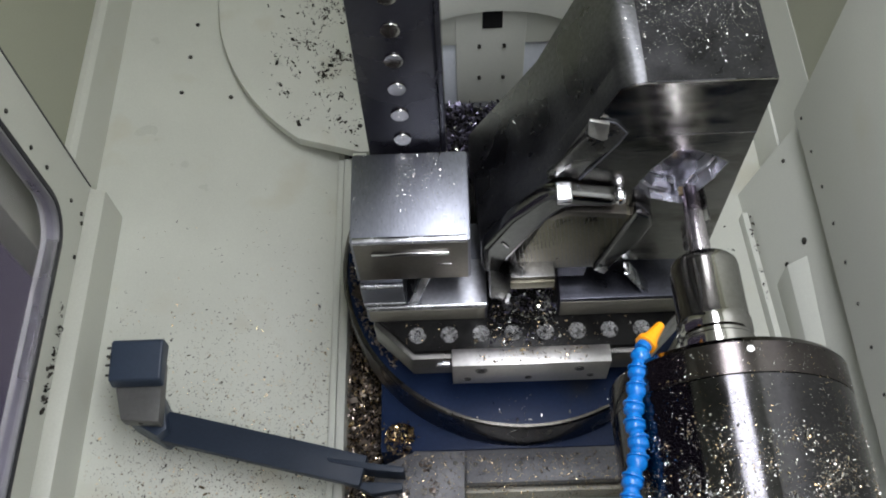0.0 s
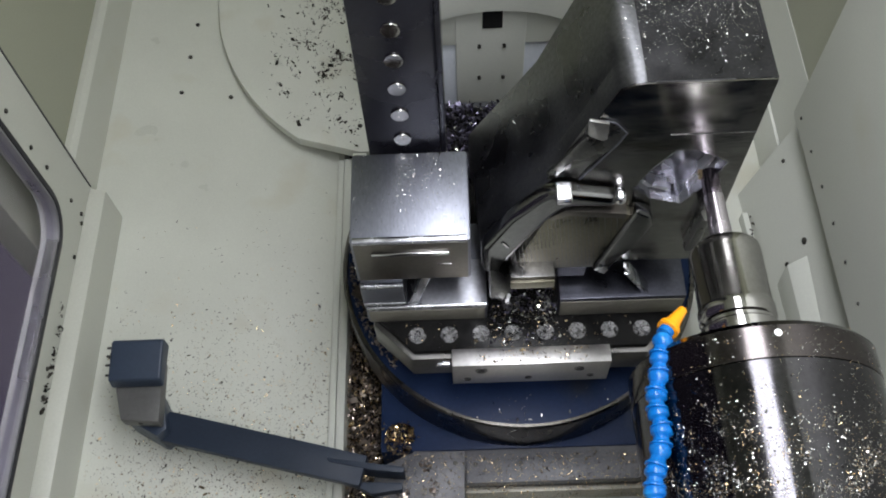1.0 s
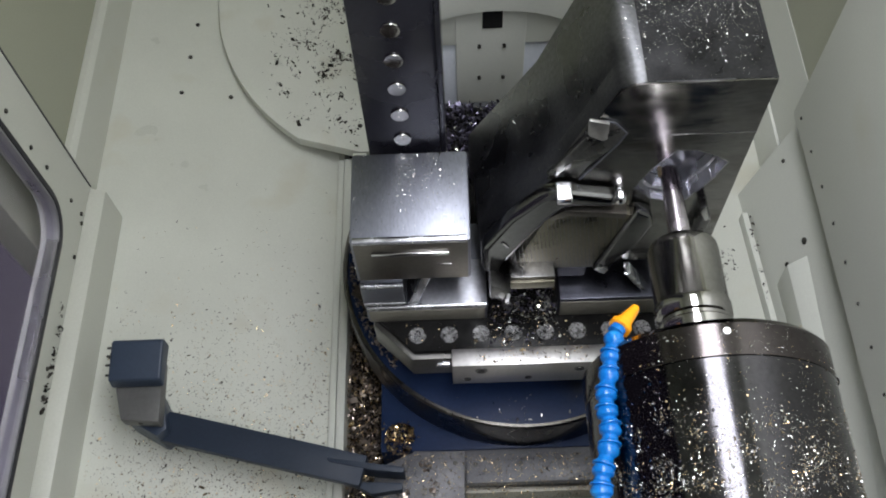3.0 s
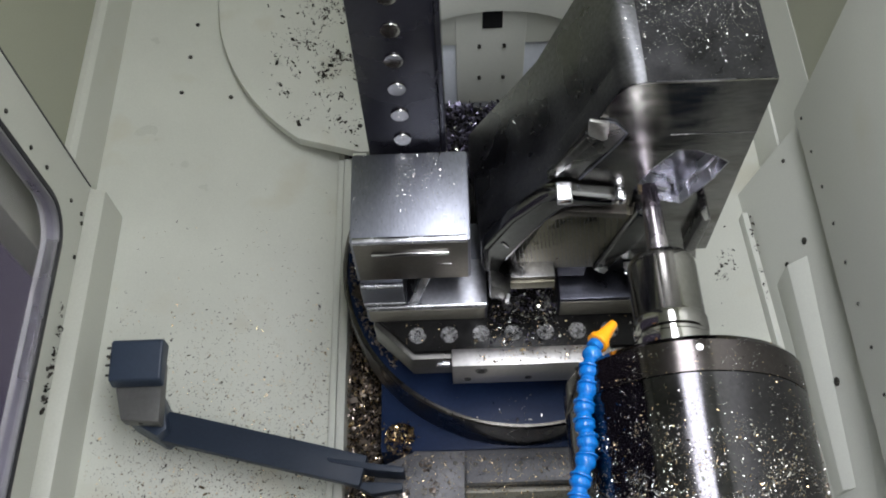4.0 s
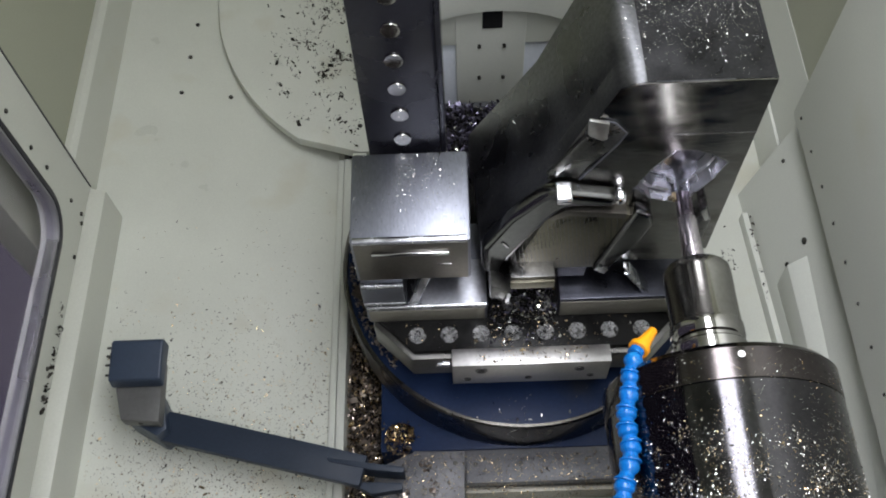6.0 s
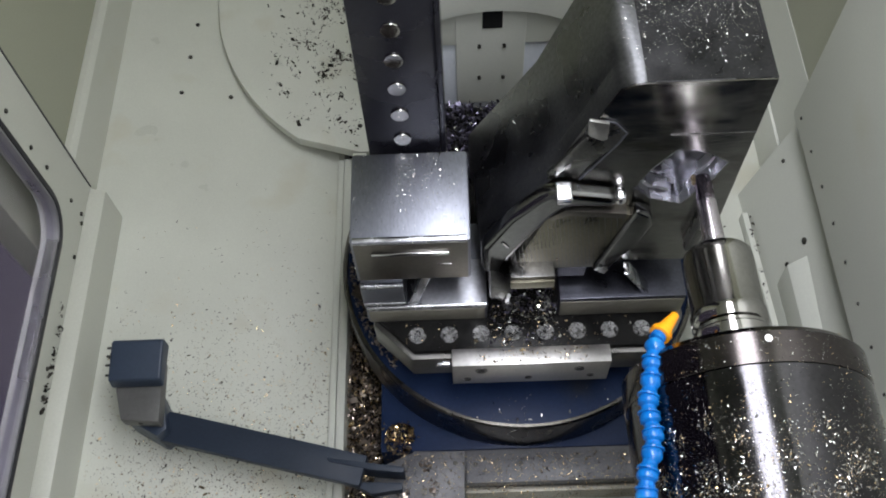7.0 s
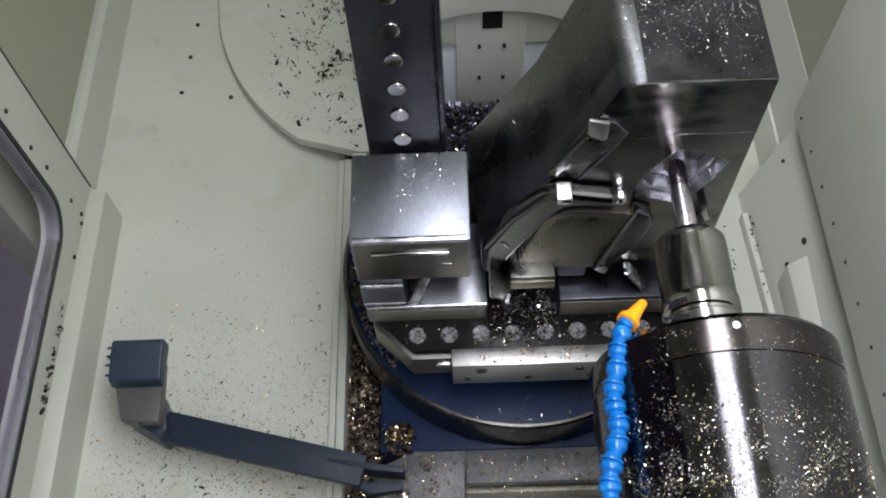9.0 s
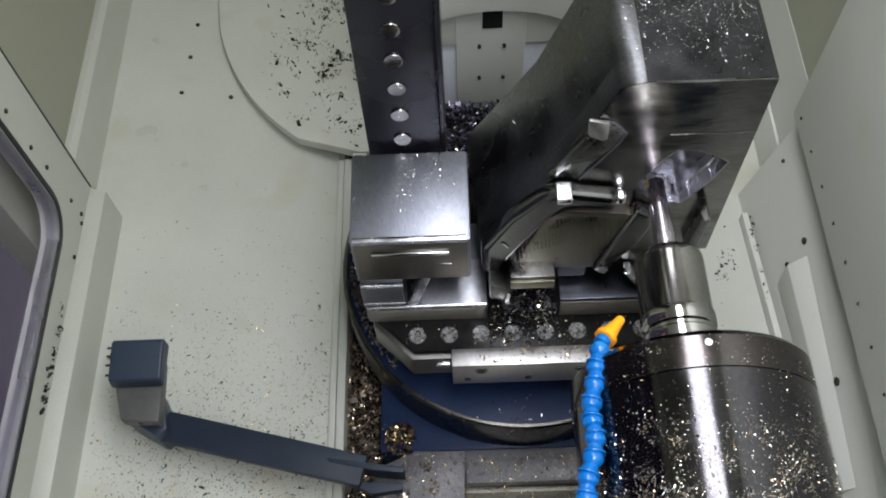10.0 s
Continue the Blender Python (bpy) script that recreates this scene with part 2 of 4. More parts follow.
def build_enclosure():
    # sloped floor on the door side
    pts = [(-0.76, slope_z(-0.76)), (FLOOR_EDGE - 0.012, slope_z(FLOOR_EDGE - 0.012)), (FLOOR_EDGE, FLOOR_LOW + 0.012),
           (FLOOR_EDGE, FLOOR_LOW - 0.12), (-0.76, FLOOR_LOW - 0.12)]
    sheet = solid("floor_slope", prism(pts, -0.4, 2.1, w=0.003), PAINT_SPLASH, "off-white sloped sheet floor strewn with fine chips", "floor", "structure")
    for x, y in ((-0.587, 1.535), (-0.593, 1.437), (-0.601, 1.334), (-0.494, 1.328)):
        part("screw", lathe([(-0.002, 0.0052), (0.002, 0.0048), (0.003, 0.003)], (x, y, slope_z(x)), "z", 12), SCREW, sheet)
    solid("floor_fold", box(FLOOR_EDGE - 0.0125, FLOOR_EDGE + 0.0005, -0.4, 1.16, FLOOR_LOW - 0.1, FLOOR_LOW + 0.018, 0.003), PAINT,
          "off-white folded edge of the sloped floor", "trim", "structure")
    solid("floor_lip", box(FLOOR_EDGE + 0.0015, FLOOR_EDGE + 0.018, -0.4, 1.16, FLOOR_LOW - 0.1, FLOOR_LOW + 0.022, 0.004), PAINT,
          "off-white lip strip along the chip trough", "trim", "structure")
    solid("floor", box(-0.24, 0.76, -0.4, 2.1, -0.42, -0.36, 0), SLUDGE, "dark chip trough floor under the pallet", "floor", "structure")
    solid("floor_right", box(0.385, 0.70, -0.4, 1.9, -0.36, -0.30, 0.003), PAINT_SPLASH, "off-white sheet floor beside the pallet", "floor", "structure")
    solid("floor_front", box(0.0, 0.385, -0.4, 0.452, -0.36, -0.30, 0.003), PAINT, "off-white sheet floor under the spindle", "floor", "structure")
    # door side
    solid("wall_left", box(-0.82, -0.765, 0.85, 2.1, -0.4, 1.56, 0), PAINT_AGED_DIM, "yellowed off-white sheet wall behind the door, dimmed for shade", "wall", "structure")
    solid("trim_left", prism([(-0.765, -0.4), (-0.742, -0.4), (-0.742, -0.115), (-0.752, -0.105), (-0.765, -0.105)], 0.9, 2.1, w=0.002), PAINT_DOOR_DIM,
          "off-white folded sheet plinth along the wall", "trim", "structure")
    solid("door_sill", prism([(-0.74, -0.4), (-0.681, -0.4), (-0.681, -0.140), (-0.708, -0.132), (-0.74, -0.132)], -0.4, 1.008, w=0.003), PAINT_DOOR_DIM,
          "off-white folded door sill", "trim", "structure")
    # the door: a frame round a window with rounded corners
    door = thing("door_1", (-0.72, 0.3, -0.128), "off-white machine door with a rounded window", "door", kind="structure")
    y0, y1, z0, z1, r = -0.25, 0.905, -0.055, 1.3, 0.075
    inner = arc(y1 - r, z0 + r, r, -90, 0) + arc(y1 - r, z1 - r, r, 0, 90) + arc(y0 + r, z1 - r, r, 90, 180) + arc(y0 + r, z0 + r, r, 180, 270)
    oy0, oy1, oz0, oz1 = -0.4, 1.01, -0.128, 1.56
    part("door_panel", ring_plate(inner, (oy0, oy1, oz0, oz1), -0.745, -0.708), PAINT_DOOR_DIM, door)
    part("window_seal", ring_offset(inner, (y0 + y1) / 2, (z0 + z1) / 2, 0.0, 0.010, -0.730, -0.703), RUBBER, door, "black rubber window seal")
    part("window_trim", ring_offset(inner, (y0 + y1) / 2, (z0 + z1) / 2, 0.010, 0.014, -0.728, -0.705), SILVER, door, "bright metal window trim")
    pane = part("pane", prism([(y0 + 0.002, z0 + 0.002), (y1 - 0.002, z0 + 0.002), (y1 - 0.002, z1 - 0.002), (y0 + 0.002, z1 - 0.002)], -0.717, -0.711, "x", 0),
                GLASS, door, "hazy laminated glass pane", smooth=0)
    pane.visible_shadow = False
    # Black strip painted in for the dark gap behind the door's edge.
    part("gap_line", box(-0.7085, -0.7065, 1.0085, 1.0115, -0.128, 1.55, 0), RUBBER, door, "thin dark strip standing in for the door edge gap")
    for y, z in ((0.932, 0.208), (0.930, 0.112), (0.934, 0.048), (0.936, -0.062), (0.938, -0.112), (0.922, -0.120), (0.848, -0.118),
                 (0.62, -0.100), (0.57, -0.104), (0.545, -0.108)):
        part("screw", lathe([(-0.002, 0.0042), (0.002, 0.0042), (0.003, 0.003)], (-0.708, y, z), "x", 10), SCREW, door)
    # opposite side
    wall = solid("wall_right", box(0.612, 0.70, -0.4, 1.027, 0.0, 1.56, 0.004), PAINT, "off-white sheet wall panel with small screws", "wall", "structure")
    for i in range(11):
        part("screw", lathe([(-0.002, 0.0022), (0.000, 0.0034), (0.002, 0.003)], (0.612, 0.993 - 0.075 * i, 0.028 + 0.005 * min(i, 6)), "x", 8), SCREW, wall)
    low = solid("wall_right_lower", box(0.655, 0.70, -0.4, 1.9, -0.4, -0.001, 0.0), PAINT, "off-white lower side sheet", "wall", "structure")
    for x, y, z, r in ((0.6276, 1.0079, -0.1251, 0.004), (0.634, 0.8373, -0.1356, 0.007), (0.6203, 0.8259, -0.2046, 0.005), (0.6275, 0.6103, -0.2227, 0.0055), (0.6416, 0.5741, -0.1633, 0.008), (0.6296, 0.5767, -0.2211, 0.006)):
        part("screw", lathe([(-0.004, r * 0.6), (-0.002, r), (0.004, r)], (x, y, z), "x", 10), SCREW, low)
    solid("side_sheet", prism([(0.6425, -0.2998), (0.72, -0.2998), (0.72, 0.075)], 0.0, 1.045, w=0.0, shift=(-0.053, 0)), PAINT, "off-white leaning sheet between floor and side wall", "wall", "structure")
    solid("trim_right", prism([(0.612, -0.3005), (0.624, -0.3005), (0.624, -0.272), (0.612, -0.272)], 0.35, 0.985, w=0.002, shift=(-0.032, 0)), PAINT,
          "off-white folded strip on the floor", "trim", "structure")
    solid("chute_right", prism([(0.6318, -0.295), (0.72, -0.295), (0.72, -0.181), (0.6548, -0.181), (0.6288, -0.215)], 0.40, 0.81, w=0.002, shift=(-0.0208, 0.04)), PAINT,
          "off-white slanted chip deflector", "trim", "structure")
    solid("side_plate", box(0.648, 0.6545, 1.046, 1.5, -0.30, -0.185, 0.002), PAINT, "off-white thin cover plate on the side sheet", "trim", "structure")
    solid("wall_right_back", box(0.656, 0.76, 1.0275, 2.1, 0.0, 1.56, 0), PAINT_AGED_DIM, "yellowed off-white rear side wall, dimmed for shade", "wall", "structure")
    solid("wall_back", box(-0.82, 0.76, 2.1, 2.15, -0.4, 1.56, 0), PAINT_AGED_DIM, "yellowed off-white rear wall, dimmed for shade", "wall", "structure")
    # Out of view; greyed so front-facing metals reflect something darker than white sheet.
    solid("wall_front", box(-0.82, 0.76, -0.45, -0.4, -0.42, 1.56, 0), WAY_COVER, "unseen spindle-side wall, drawn as dull steel way covers", "wall", "structure")
    solid("ceiling", box(-0.82, 0.76, -0.45, 2.15, 1.56, 1.61, 0), PAINT, "off-white sheet roof of the work area", "ceiling", "structure")


def ring_plate(inner, outer, x0, x1):
    """A plate from x0 to x1 with an opening; both outlines are joined by quads."""
    bm = bmesh.new()
    oy0, oy1, oz0, oz1 = outer
    out = []
    n = len(inner)
    corner = {0: (oy1, oz0), 1: (oy1, oz1), 2: (oy0, oz1), 3: (oy0, oz0)}
    for i, (y, z) in enumerate(inner):
        q, k = divmod(i, n // 4)
        c = corner[q]
        h = n // 4 // 2
        if k == h:
            out.append(c)
        elif k < h:
            out.append((y, c[1]) if q in (0, 2) else (c[0], z))
        else:
            out.append((c[0], z) if q in (0, 2) else (y, c[1]))
    ring = {}
    for x in (x0, x1):
        ring[x] = ([bm.verts.new((x, *p)) for p in inner], [bm.verts.new((x, *p)) for p in out])
    for i in range(n):
        j = (i + 1) % n
        for x in (x0, x1):
            a, b = ring[x]
            bm.faces.new((a[i], a[j], b[j], b[i]))
        for k in (0, 1):
            bm.faces.new((ring[x0][k][i], ring[x0][k][j], ring[x1][k][j], ring[x1][k][i]))
    return bm


def ring_offset(inner, cy, cz, d0, d1, x0, x1):
    """A strip that follows an opening's outline, between d0 and d1 inside it."""
    bm = bmesh.new()
    n = len(inner)

    def inset(d):
        pts = []
        for i, (y, z) in enumerate(inner):
            (ya, za), (yb, zb) = inner[i - 1], inner[(i + 1) % n]
            ty, tz = yb - ya, zb - za
            s = math.hypot(ty, tz)
            pts.append((y - tz / s * d, z + ty / s * d))
        return pts
    grid = [[bm.verts.new((x, *p)) for p in inset(d)] for d, x in ((d0, x0), (d0, x1), (d1, x1), (d1, x0))]
    for i in range(n):
        j = (i + 1) % n
        for a in range(4):
            b = (a + 1) % 4
            bm.faces.new((grid[a][i], grid[a][j], grid[b][j], grid[b][i]))
    return bm


build_enclosure()


def build_lamps():
    for name, x, y, sx, sy in (("ceiling_light", 0.17, 0.46, 0.33, 1.72),):
        t = thing(name, (x, y, 1.56), "long white led work light on the roof", "lamp")
        for kind, d, z0, z1, w, m in (("housing", 0.012, 0.012, 0.036, 0.004, GREY_PAINT), ("diffuser", 0.0, 0.004, 0.011, 0.002, LED)):
            bm = box(-sx / 2 - d, sx / 2 + d, -sy / 2 - d, sy / 2 + d, z0, z1, w)
            bmesh.ops.transform(bm, matrix=pose(x, y, 1.522, 0, -TILT, 0), verts=bm.verts)
            part(kind, bm, m, t)
        for dy in (-0.7, 0.7):
            part("bracket", box(x - 0.02, x + 0.02, y + dy - 0.015, y + dy + 0.015, 1.553, 1.5605, 0.001), GREY_PAINT, t)


build_lamps()


# ---- behind the pallet ----
def build_back():
    disc = []
    cx, cy, r = 0.01, 1.62, 0.55
    for i in range(41):
        a = radians(232 - 1.55 * i)
        disc.append((cx + r * math.cos(a), cy + r * math.sin(a)))
    pts = [p for p in disc if p[0] < -0.325]
    outline = [(-0.20, 1.148), (-0.327, 1.188)] + sorted(pts, key=lambda p: p[1]) + [(-0.545, 1.74), (-0.13, 1.74), (-0.13, 1.148)]
    cover = thing("turntable_cover", (-0.3, 1.45, -0.262), "off-white round turntable cover with coarse chips on it", "cover")
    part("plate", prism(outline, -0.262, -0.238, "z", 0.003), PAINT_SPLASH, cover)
    part("tab", box(-0.215, -0.185, 1.130, 1.147, -0.262, -0.240, 0.003), PAINT, cover)
    part("screw", lathe([(-0.002, 0.0055), (0.002, 0.005), (0.003, 0.003)], (-0.200, 1.215, -0.238), "z", 12), SCREW, cover)
    t = thing("pallet_changer", (0.09, 1.36, -0.36), "off-white pallet changer housing with an arched upper cover", "machine part")
    part("front_panel", box(0.010, 0.152, 1.300, 1.322, -0.28, 0.06, 0.003), PAINT, t)
    part("side_panel", box(-0.14, 0.30, 1.3025, 1.3175, -0.095, 0.06, 0.003), PAINT, t)
    part("lower_panel", box(-0.14, 0.30, 1.318, 1.37, -0.36, -0.097, 0.003), LIT_SHEET, t, "recess sheet, lightened and blued for the light there")
    arch = [(-0.14, -0.040)] + [(0.088 + 0.23 * math.cos(radians(a)), -0.130 + 0.170 * math.sin(radians(a)))
                                for a in range(150, 29, -8)] + [(0.30, -0.050), (0.30, 0.3), (-0.14, 0.3)]
    part("arched_cover", prism(arch, 1.262, 1.2935, "y", 0.003), PAINT, t)
    part("notch", box(0.064, 0.104, 1.294, 1.3005, -0.040, 0.012, 0.001), HOLE, t, "dark square notch")
    for x in (0.058, 0.109):
        for z in (-0.095, -0.193):
            part("screw", lathe([(-0.004, 0.0038), (0.002, 0.0038), (0.003, 0.002)], (x, 1.298, z), "y", 10), SCREW, t)


build_back()


# ---- table, pallet and fixture ----
PX, PY = 0.1085, 0.827


def build_table():
    t = thing("rotary_table", (PX, PY, -0.36), "navy blue rotary table with a ground steel rim", "machine table")
    part("saddle", prism([(-0.150, 0.50), (0.385, 0.50), (0.385, 1.16), (-0.150, 1.16)], -0.36, -0.245, "z", 0.006), NAVY, t, "navy blue painted saddle")
    part("rim", lathe([(-0.246, 0.323), (-0.153, 0.323), (-0.150, 0.320), (-0.150, 0.315), (-0.154, 0.314), (-0.246, 0.314)], (PX, PY, 0), "z", 128), RIM, t,
         "oily ground steel rim")
    part("table_top", lathe([(-0.24, 0.3138), (-0.156, 0.3138), (-0.1545, 0.305), (-0.1545, 0.05)], (PX, PY, 0), "z", 96), NAVY, t)
    part("pedestal", lathe([(-0.154, 0.21), (-0.076, 0.21)], (PX, PY, 0), "z", 64), NAVY, t)
    bar = thing("cross_beam", (0.1, 0.475, -0.36), "grey steel cross beam strewn with chips", "machine part")
    part("beam", prism([(-0.160, 0.412), (-0.003, 0.412), (-0.003, 0.436), (0.385, 0.436), (0.385, 0.499), (-0.090, 0.499), (-0.160, 0.470)], -0.36, -0.240, "z", 0.004),
         BEAM, bar)
    part("cover_plate", prism([(-0.108, 0.448), (-0.090, 0.494), (-0.0005, 0.4915), (-0.003, 0.400), (-0.152, 0.400), (-0.152, 0.4485)], -0.2395, -0.2195, "z", 0.003), BEAM, bar)
    part("rail", box(0.0, 0.385, 0.434, 0.4735, -0.2395, -0.220, 0.003), BEAM, bar)
    part("front_lip", box(-0.0025, 0.385, 0.4245, 0.4355, -0.32, -0.250, 0.003), LIGHT_STEP, bar, "plain light front lip")
    for x, y in ((0.017, 0.466), (0.094, 0.4665), (-0.018, 0.470), (-0.062, 0.466)):
        part("screw", lathe([(-0.001, 0.0042), (0.0010, 0.0042), (0.0012, 0.0025), (0.0002, 0.002)], (x, y, -0.2195), "z", 12), SCREW, bar)
    p = thing("pallet", (PX, PY, -0.075), "square steel pallet with chamfered corners and plugged holes", "pallet")
    c = 0.062
    x0, x1, y0, y1 = PX - 0.25, PX + 0.25, PY - 0.25, PY + 0.25
    octo = [(x0 + c, y0), (x1 - c, y0), (x1, y0 + c), (x1, y1 - c), (x1 - c, y1), (x0 + c, y1), (x0, y1 - c), (x0, y0 + c)]
    part("plate", prism(octo, -0.075, -0.012, "z", 0.005), PALLET_EDGE, p)
    k = 0.008
    octo2 = [(x0 + c + k / 2, y0 + k), (x1 - c - k / 2, y0 + k), (x1 - k, y0 + c + k / 2), (x1 - k, y1 - c - k / 2), (x1 - c - k / 2, y1 - k), (x0 + c + k / 2, y1 - k),
             (x0 + k, y1 - c - k / 2), (x0 + k, y0 + c + k / 2)]
    part("top_face", prism(octo2, -0.0118, 0.0, "z", 0.003), PALLET, p, "wet blackened top face")
    for row in range(3):
        for i in range(8):
            if row and i in (0, 7):
                continue
            x, y = PX - 0.1785 + 0.051 * i, 0.613 + 0.051 * row
            part("screw_plug", lathe([(-0.004, 0.0142), (0.0010, 0.0142), (0.0018, 0.0130), (0.0012, 0.006)], (x, y, 0), "z", 18), PLUG, p)
    part("locating_pin", box(-0.042, -0.018, y0 - 0.004, y0 + 0.01, -0.036, -0.027, 0.002), EDGE_STEEL, p, "bright locating pin")
    e = thing("locator_plate", (0.109, 0.574, -0.072), "ground steel edge locator bolted to the pallet front", "fixture")
    part("bar", prism([(0.5575, -0.072), (0.5765, -0.072), (0.5765, 0.0006), (0.5866, 0.0006), (0.5866, 0.003), (0.5575, 0.003)], -0.016, 0.2335, "x", 0.001), PLATE, e)
    for x, z, r in ((0.03, -0.018, 0.010), (0.008, -0.052, 0.006), (0.106, -0.052, 0.006), (0.185, -0.022, 0.008), (0.205, -0.05, 0.006)):
        part("bolt_hole", lathe([(-0.0012, r), (0.0015, r * 0.98), (0.003, r * 0.6)], (x, 0.5575, z), "y", 20), STEEL_DARK, e)
        part("bolt_hole", lathe([(-0.0018, r * 0.55), (0.0015, r * 0.5)], (x, 0.5575, z), "y", 12), HOLE, e)


build_table()


def build_fixture():
    f = thing("fixture_column", (-0.07, 0.85, 0.0), "black tall tooling column with a row of bright plugs", "fixture")
    part("column", box(-0.126, -0.020, 0.800, 0.90, 0.0, 0.80, 0.004), COLUMN, f)
    part("side_rail", box(-0.0195, -0.012, 0.806, 0.90, 0.0, 0.80, 0.002), COLUMN, f)
    for i in range(9):
        part("plug", lathe([(0.006, 0.0128), (-0.0008, 0.0128), (-0.0018, 0.0120), (-0.0016, 0.0100), (-0.0015, 0.002)], (-0.074, 0.7995 - 0.001, 0.275 + 0.0563 * i), "y", 28), CHUCK, f, "polished steel plug")
    j = thing("clamp_block", (-0.066, 0.715, 0.0), "bright milled steel clamping block with a stepped front", "fixture")
    part("block", box(-0.150, 0.018, 0.640, 0.79, 0.142, 0.254, 0.0045), STEEL, j)
    # Rounded edges added in brighter steel to carry the block's edge highlights.
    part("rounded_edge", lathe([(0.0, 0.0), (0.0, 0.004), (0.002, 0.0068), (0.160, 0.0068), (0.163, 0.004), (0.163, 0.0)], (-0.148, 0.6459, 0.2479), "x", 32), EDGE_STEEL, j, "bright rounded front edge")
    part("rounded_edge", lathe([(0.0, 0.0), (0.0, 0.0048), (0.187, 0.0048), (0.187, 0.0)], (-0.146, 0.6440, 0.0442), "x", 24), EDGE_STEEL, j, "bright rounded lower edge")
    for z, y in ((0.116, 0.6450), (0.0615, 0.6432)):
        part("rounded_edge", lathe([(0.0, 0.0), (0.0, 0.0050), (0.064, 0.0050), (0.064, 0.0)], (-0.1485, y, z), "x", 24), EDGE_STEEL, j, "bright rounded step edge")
    part("lower_front", box(-0.144, 0.039, 0.6385, 0.6396, 0.003, 0.040, 0.0003), LIGHT_STEP, j, "plain light milled front")
    part("front_lip", box(-0.122, -0.012, 0.6350, 0.6388, 0.221, 0.229, 0.0018), STEEL_MIRROR, j, "mirror bright machined lip")
    # Thin darker plate; the dark reflection on the block's front is in its colour.
    part("front_step", box(-0.1455, 0.0135, 0.6390, 0.6399, 0.1465, 0.2490, 0.0003), FRONT_STEP, j, "front face plate, darkened for dark reflections")
    part("slot", box(-0.030, -0.010, 0.6375, 0.6388, 0.190, 0.1925, 0.0003), STEEL_MIRROR, j)
    part("riser", box(-0.148, 0.043, 0.640, 0.79, 0.0005, 0.048, 0.004), STEEL, j)
    part("rear_web", box(-0.146, 0.016, 0.722, 0.788, 0.0485, 0.1415, 0.002), STEEL, j)
    part("seat", box(-0.060, 0.042, 0.644, 0.7215, 0.0485, 0.050, 0.0005), SEAT, j, "mirror bright seat")
    part("step", prism([(0.641, 0.0485), (0.7215, 0.0485), (0.7215, 0.1415), (0.655, 0.1415), (0.655, 0.120), (0.641, 0.118)], -0.1498, -0.084, "x", 0.003, seg=3), STEEL, j, "stepped cheek with bright edges")
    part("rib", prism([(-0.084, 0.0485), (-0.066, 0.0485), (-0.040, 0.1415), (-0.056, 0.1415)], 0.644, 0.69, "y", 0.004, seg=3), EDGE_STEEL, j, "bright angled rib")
    k = thing("riser_block", (0.25, 0.715, 0.0), "dark polished steel riser under the workpiece", "fixture")
    part("base", box(0.155, 0.352, 0.640, 0.79, 0.0005, 0.058, 0.003), RISER, k)
    part("front_plate", box(0.157, 0.350, 0.6384, 0.6397, 0.004, 0.050, 0.0004), LIGHT_STEP, k, "plain light milled front")
    part("rib", prism([(0.284, 0.0585), (0.294, 0.0585), (0.256, 0.126), (0.246, 0.126)], 0.645, 0.668, "y", 0.003), EDGE_STEEL, k, "bright angled rib")


build_fixture()


def band(path, width):
    """The outline of a strip of that width along a path in the plane."""
    left, right = [], []
    for i, p in enumerate(path):
        p = Vector(p)
        d0 = (p - Vector(path[i - 1])).normalized() if i else (Vector(path[1]) - p).normalized()
        d1 = (Vector(path[i + 1]) - p).normalized() if i + 1 < len(path) else d0
        d = (d0 + d1).normalized()
        k = width / 2 / max(0.4, d.dot(d0))
        left.append((p.x - d.y * k, p.y + d.x * k))
        right.append((p.x + d.y * k, p.y - d.x * k))
    return left + right[::-1]


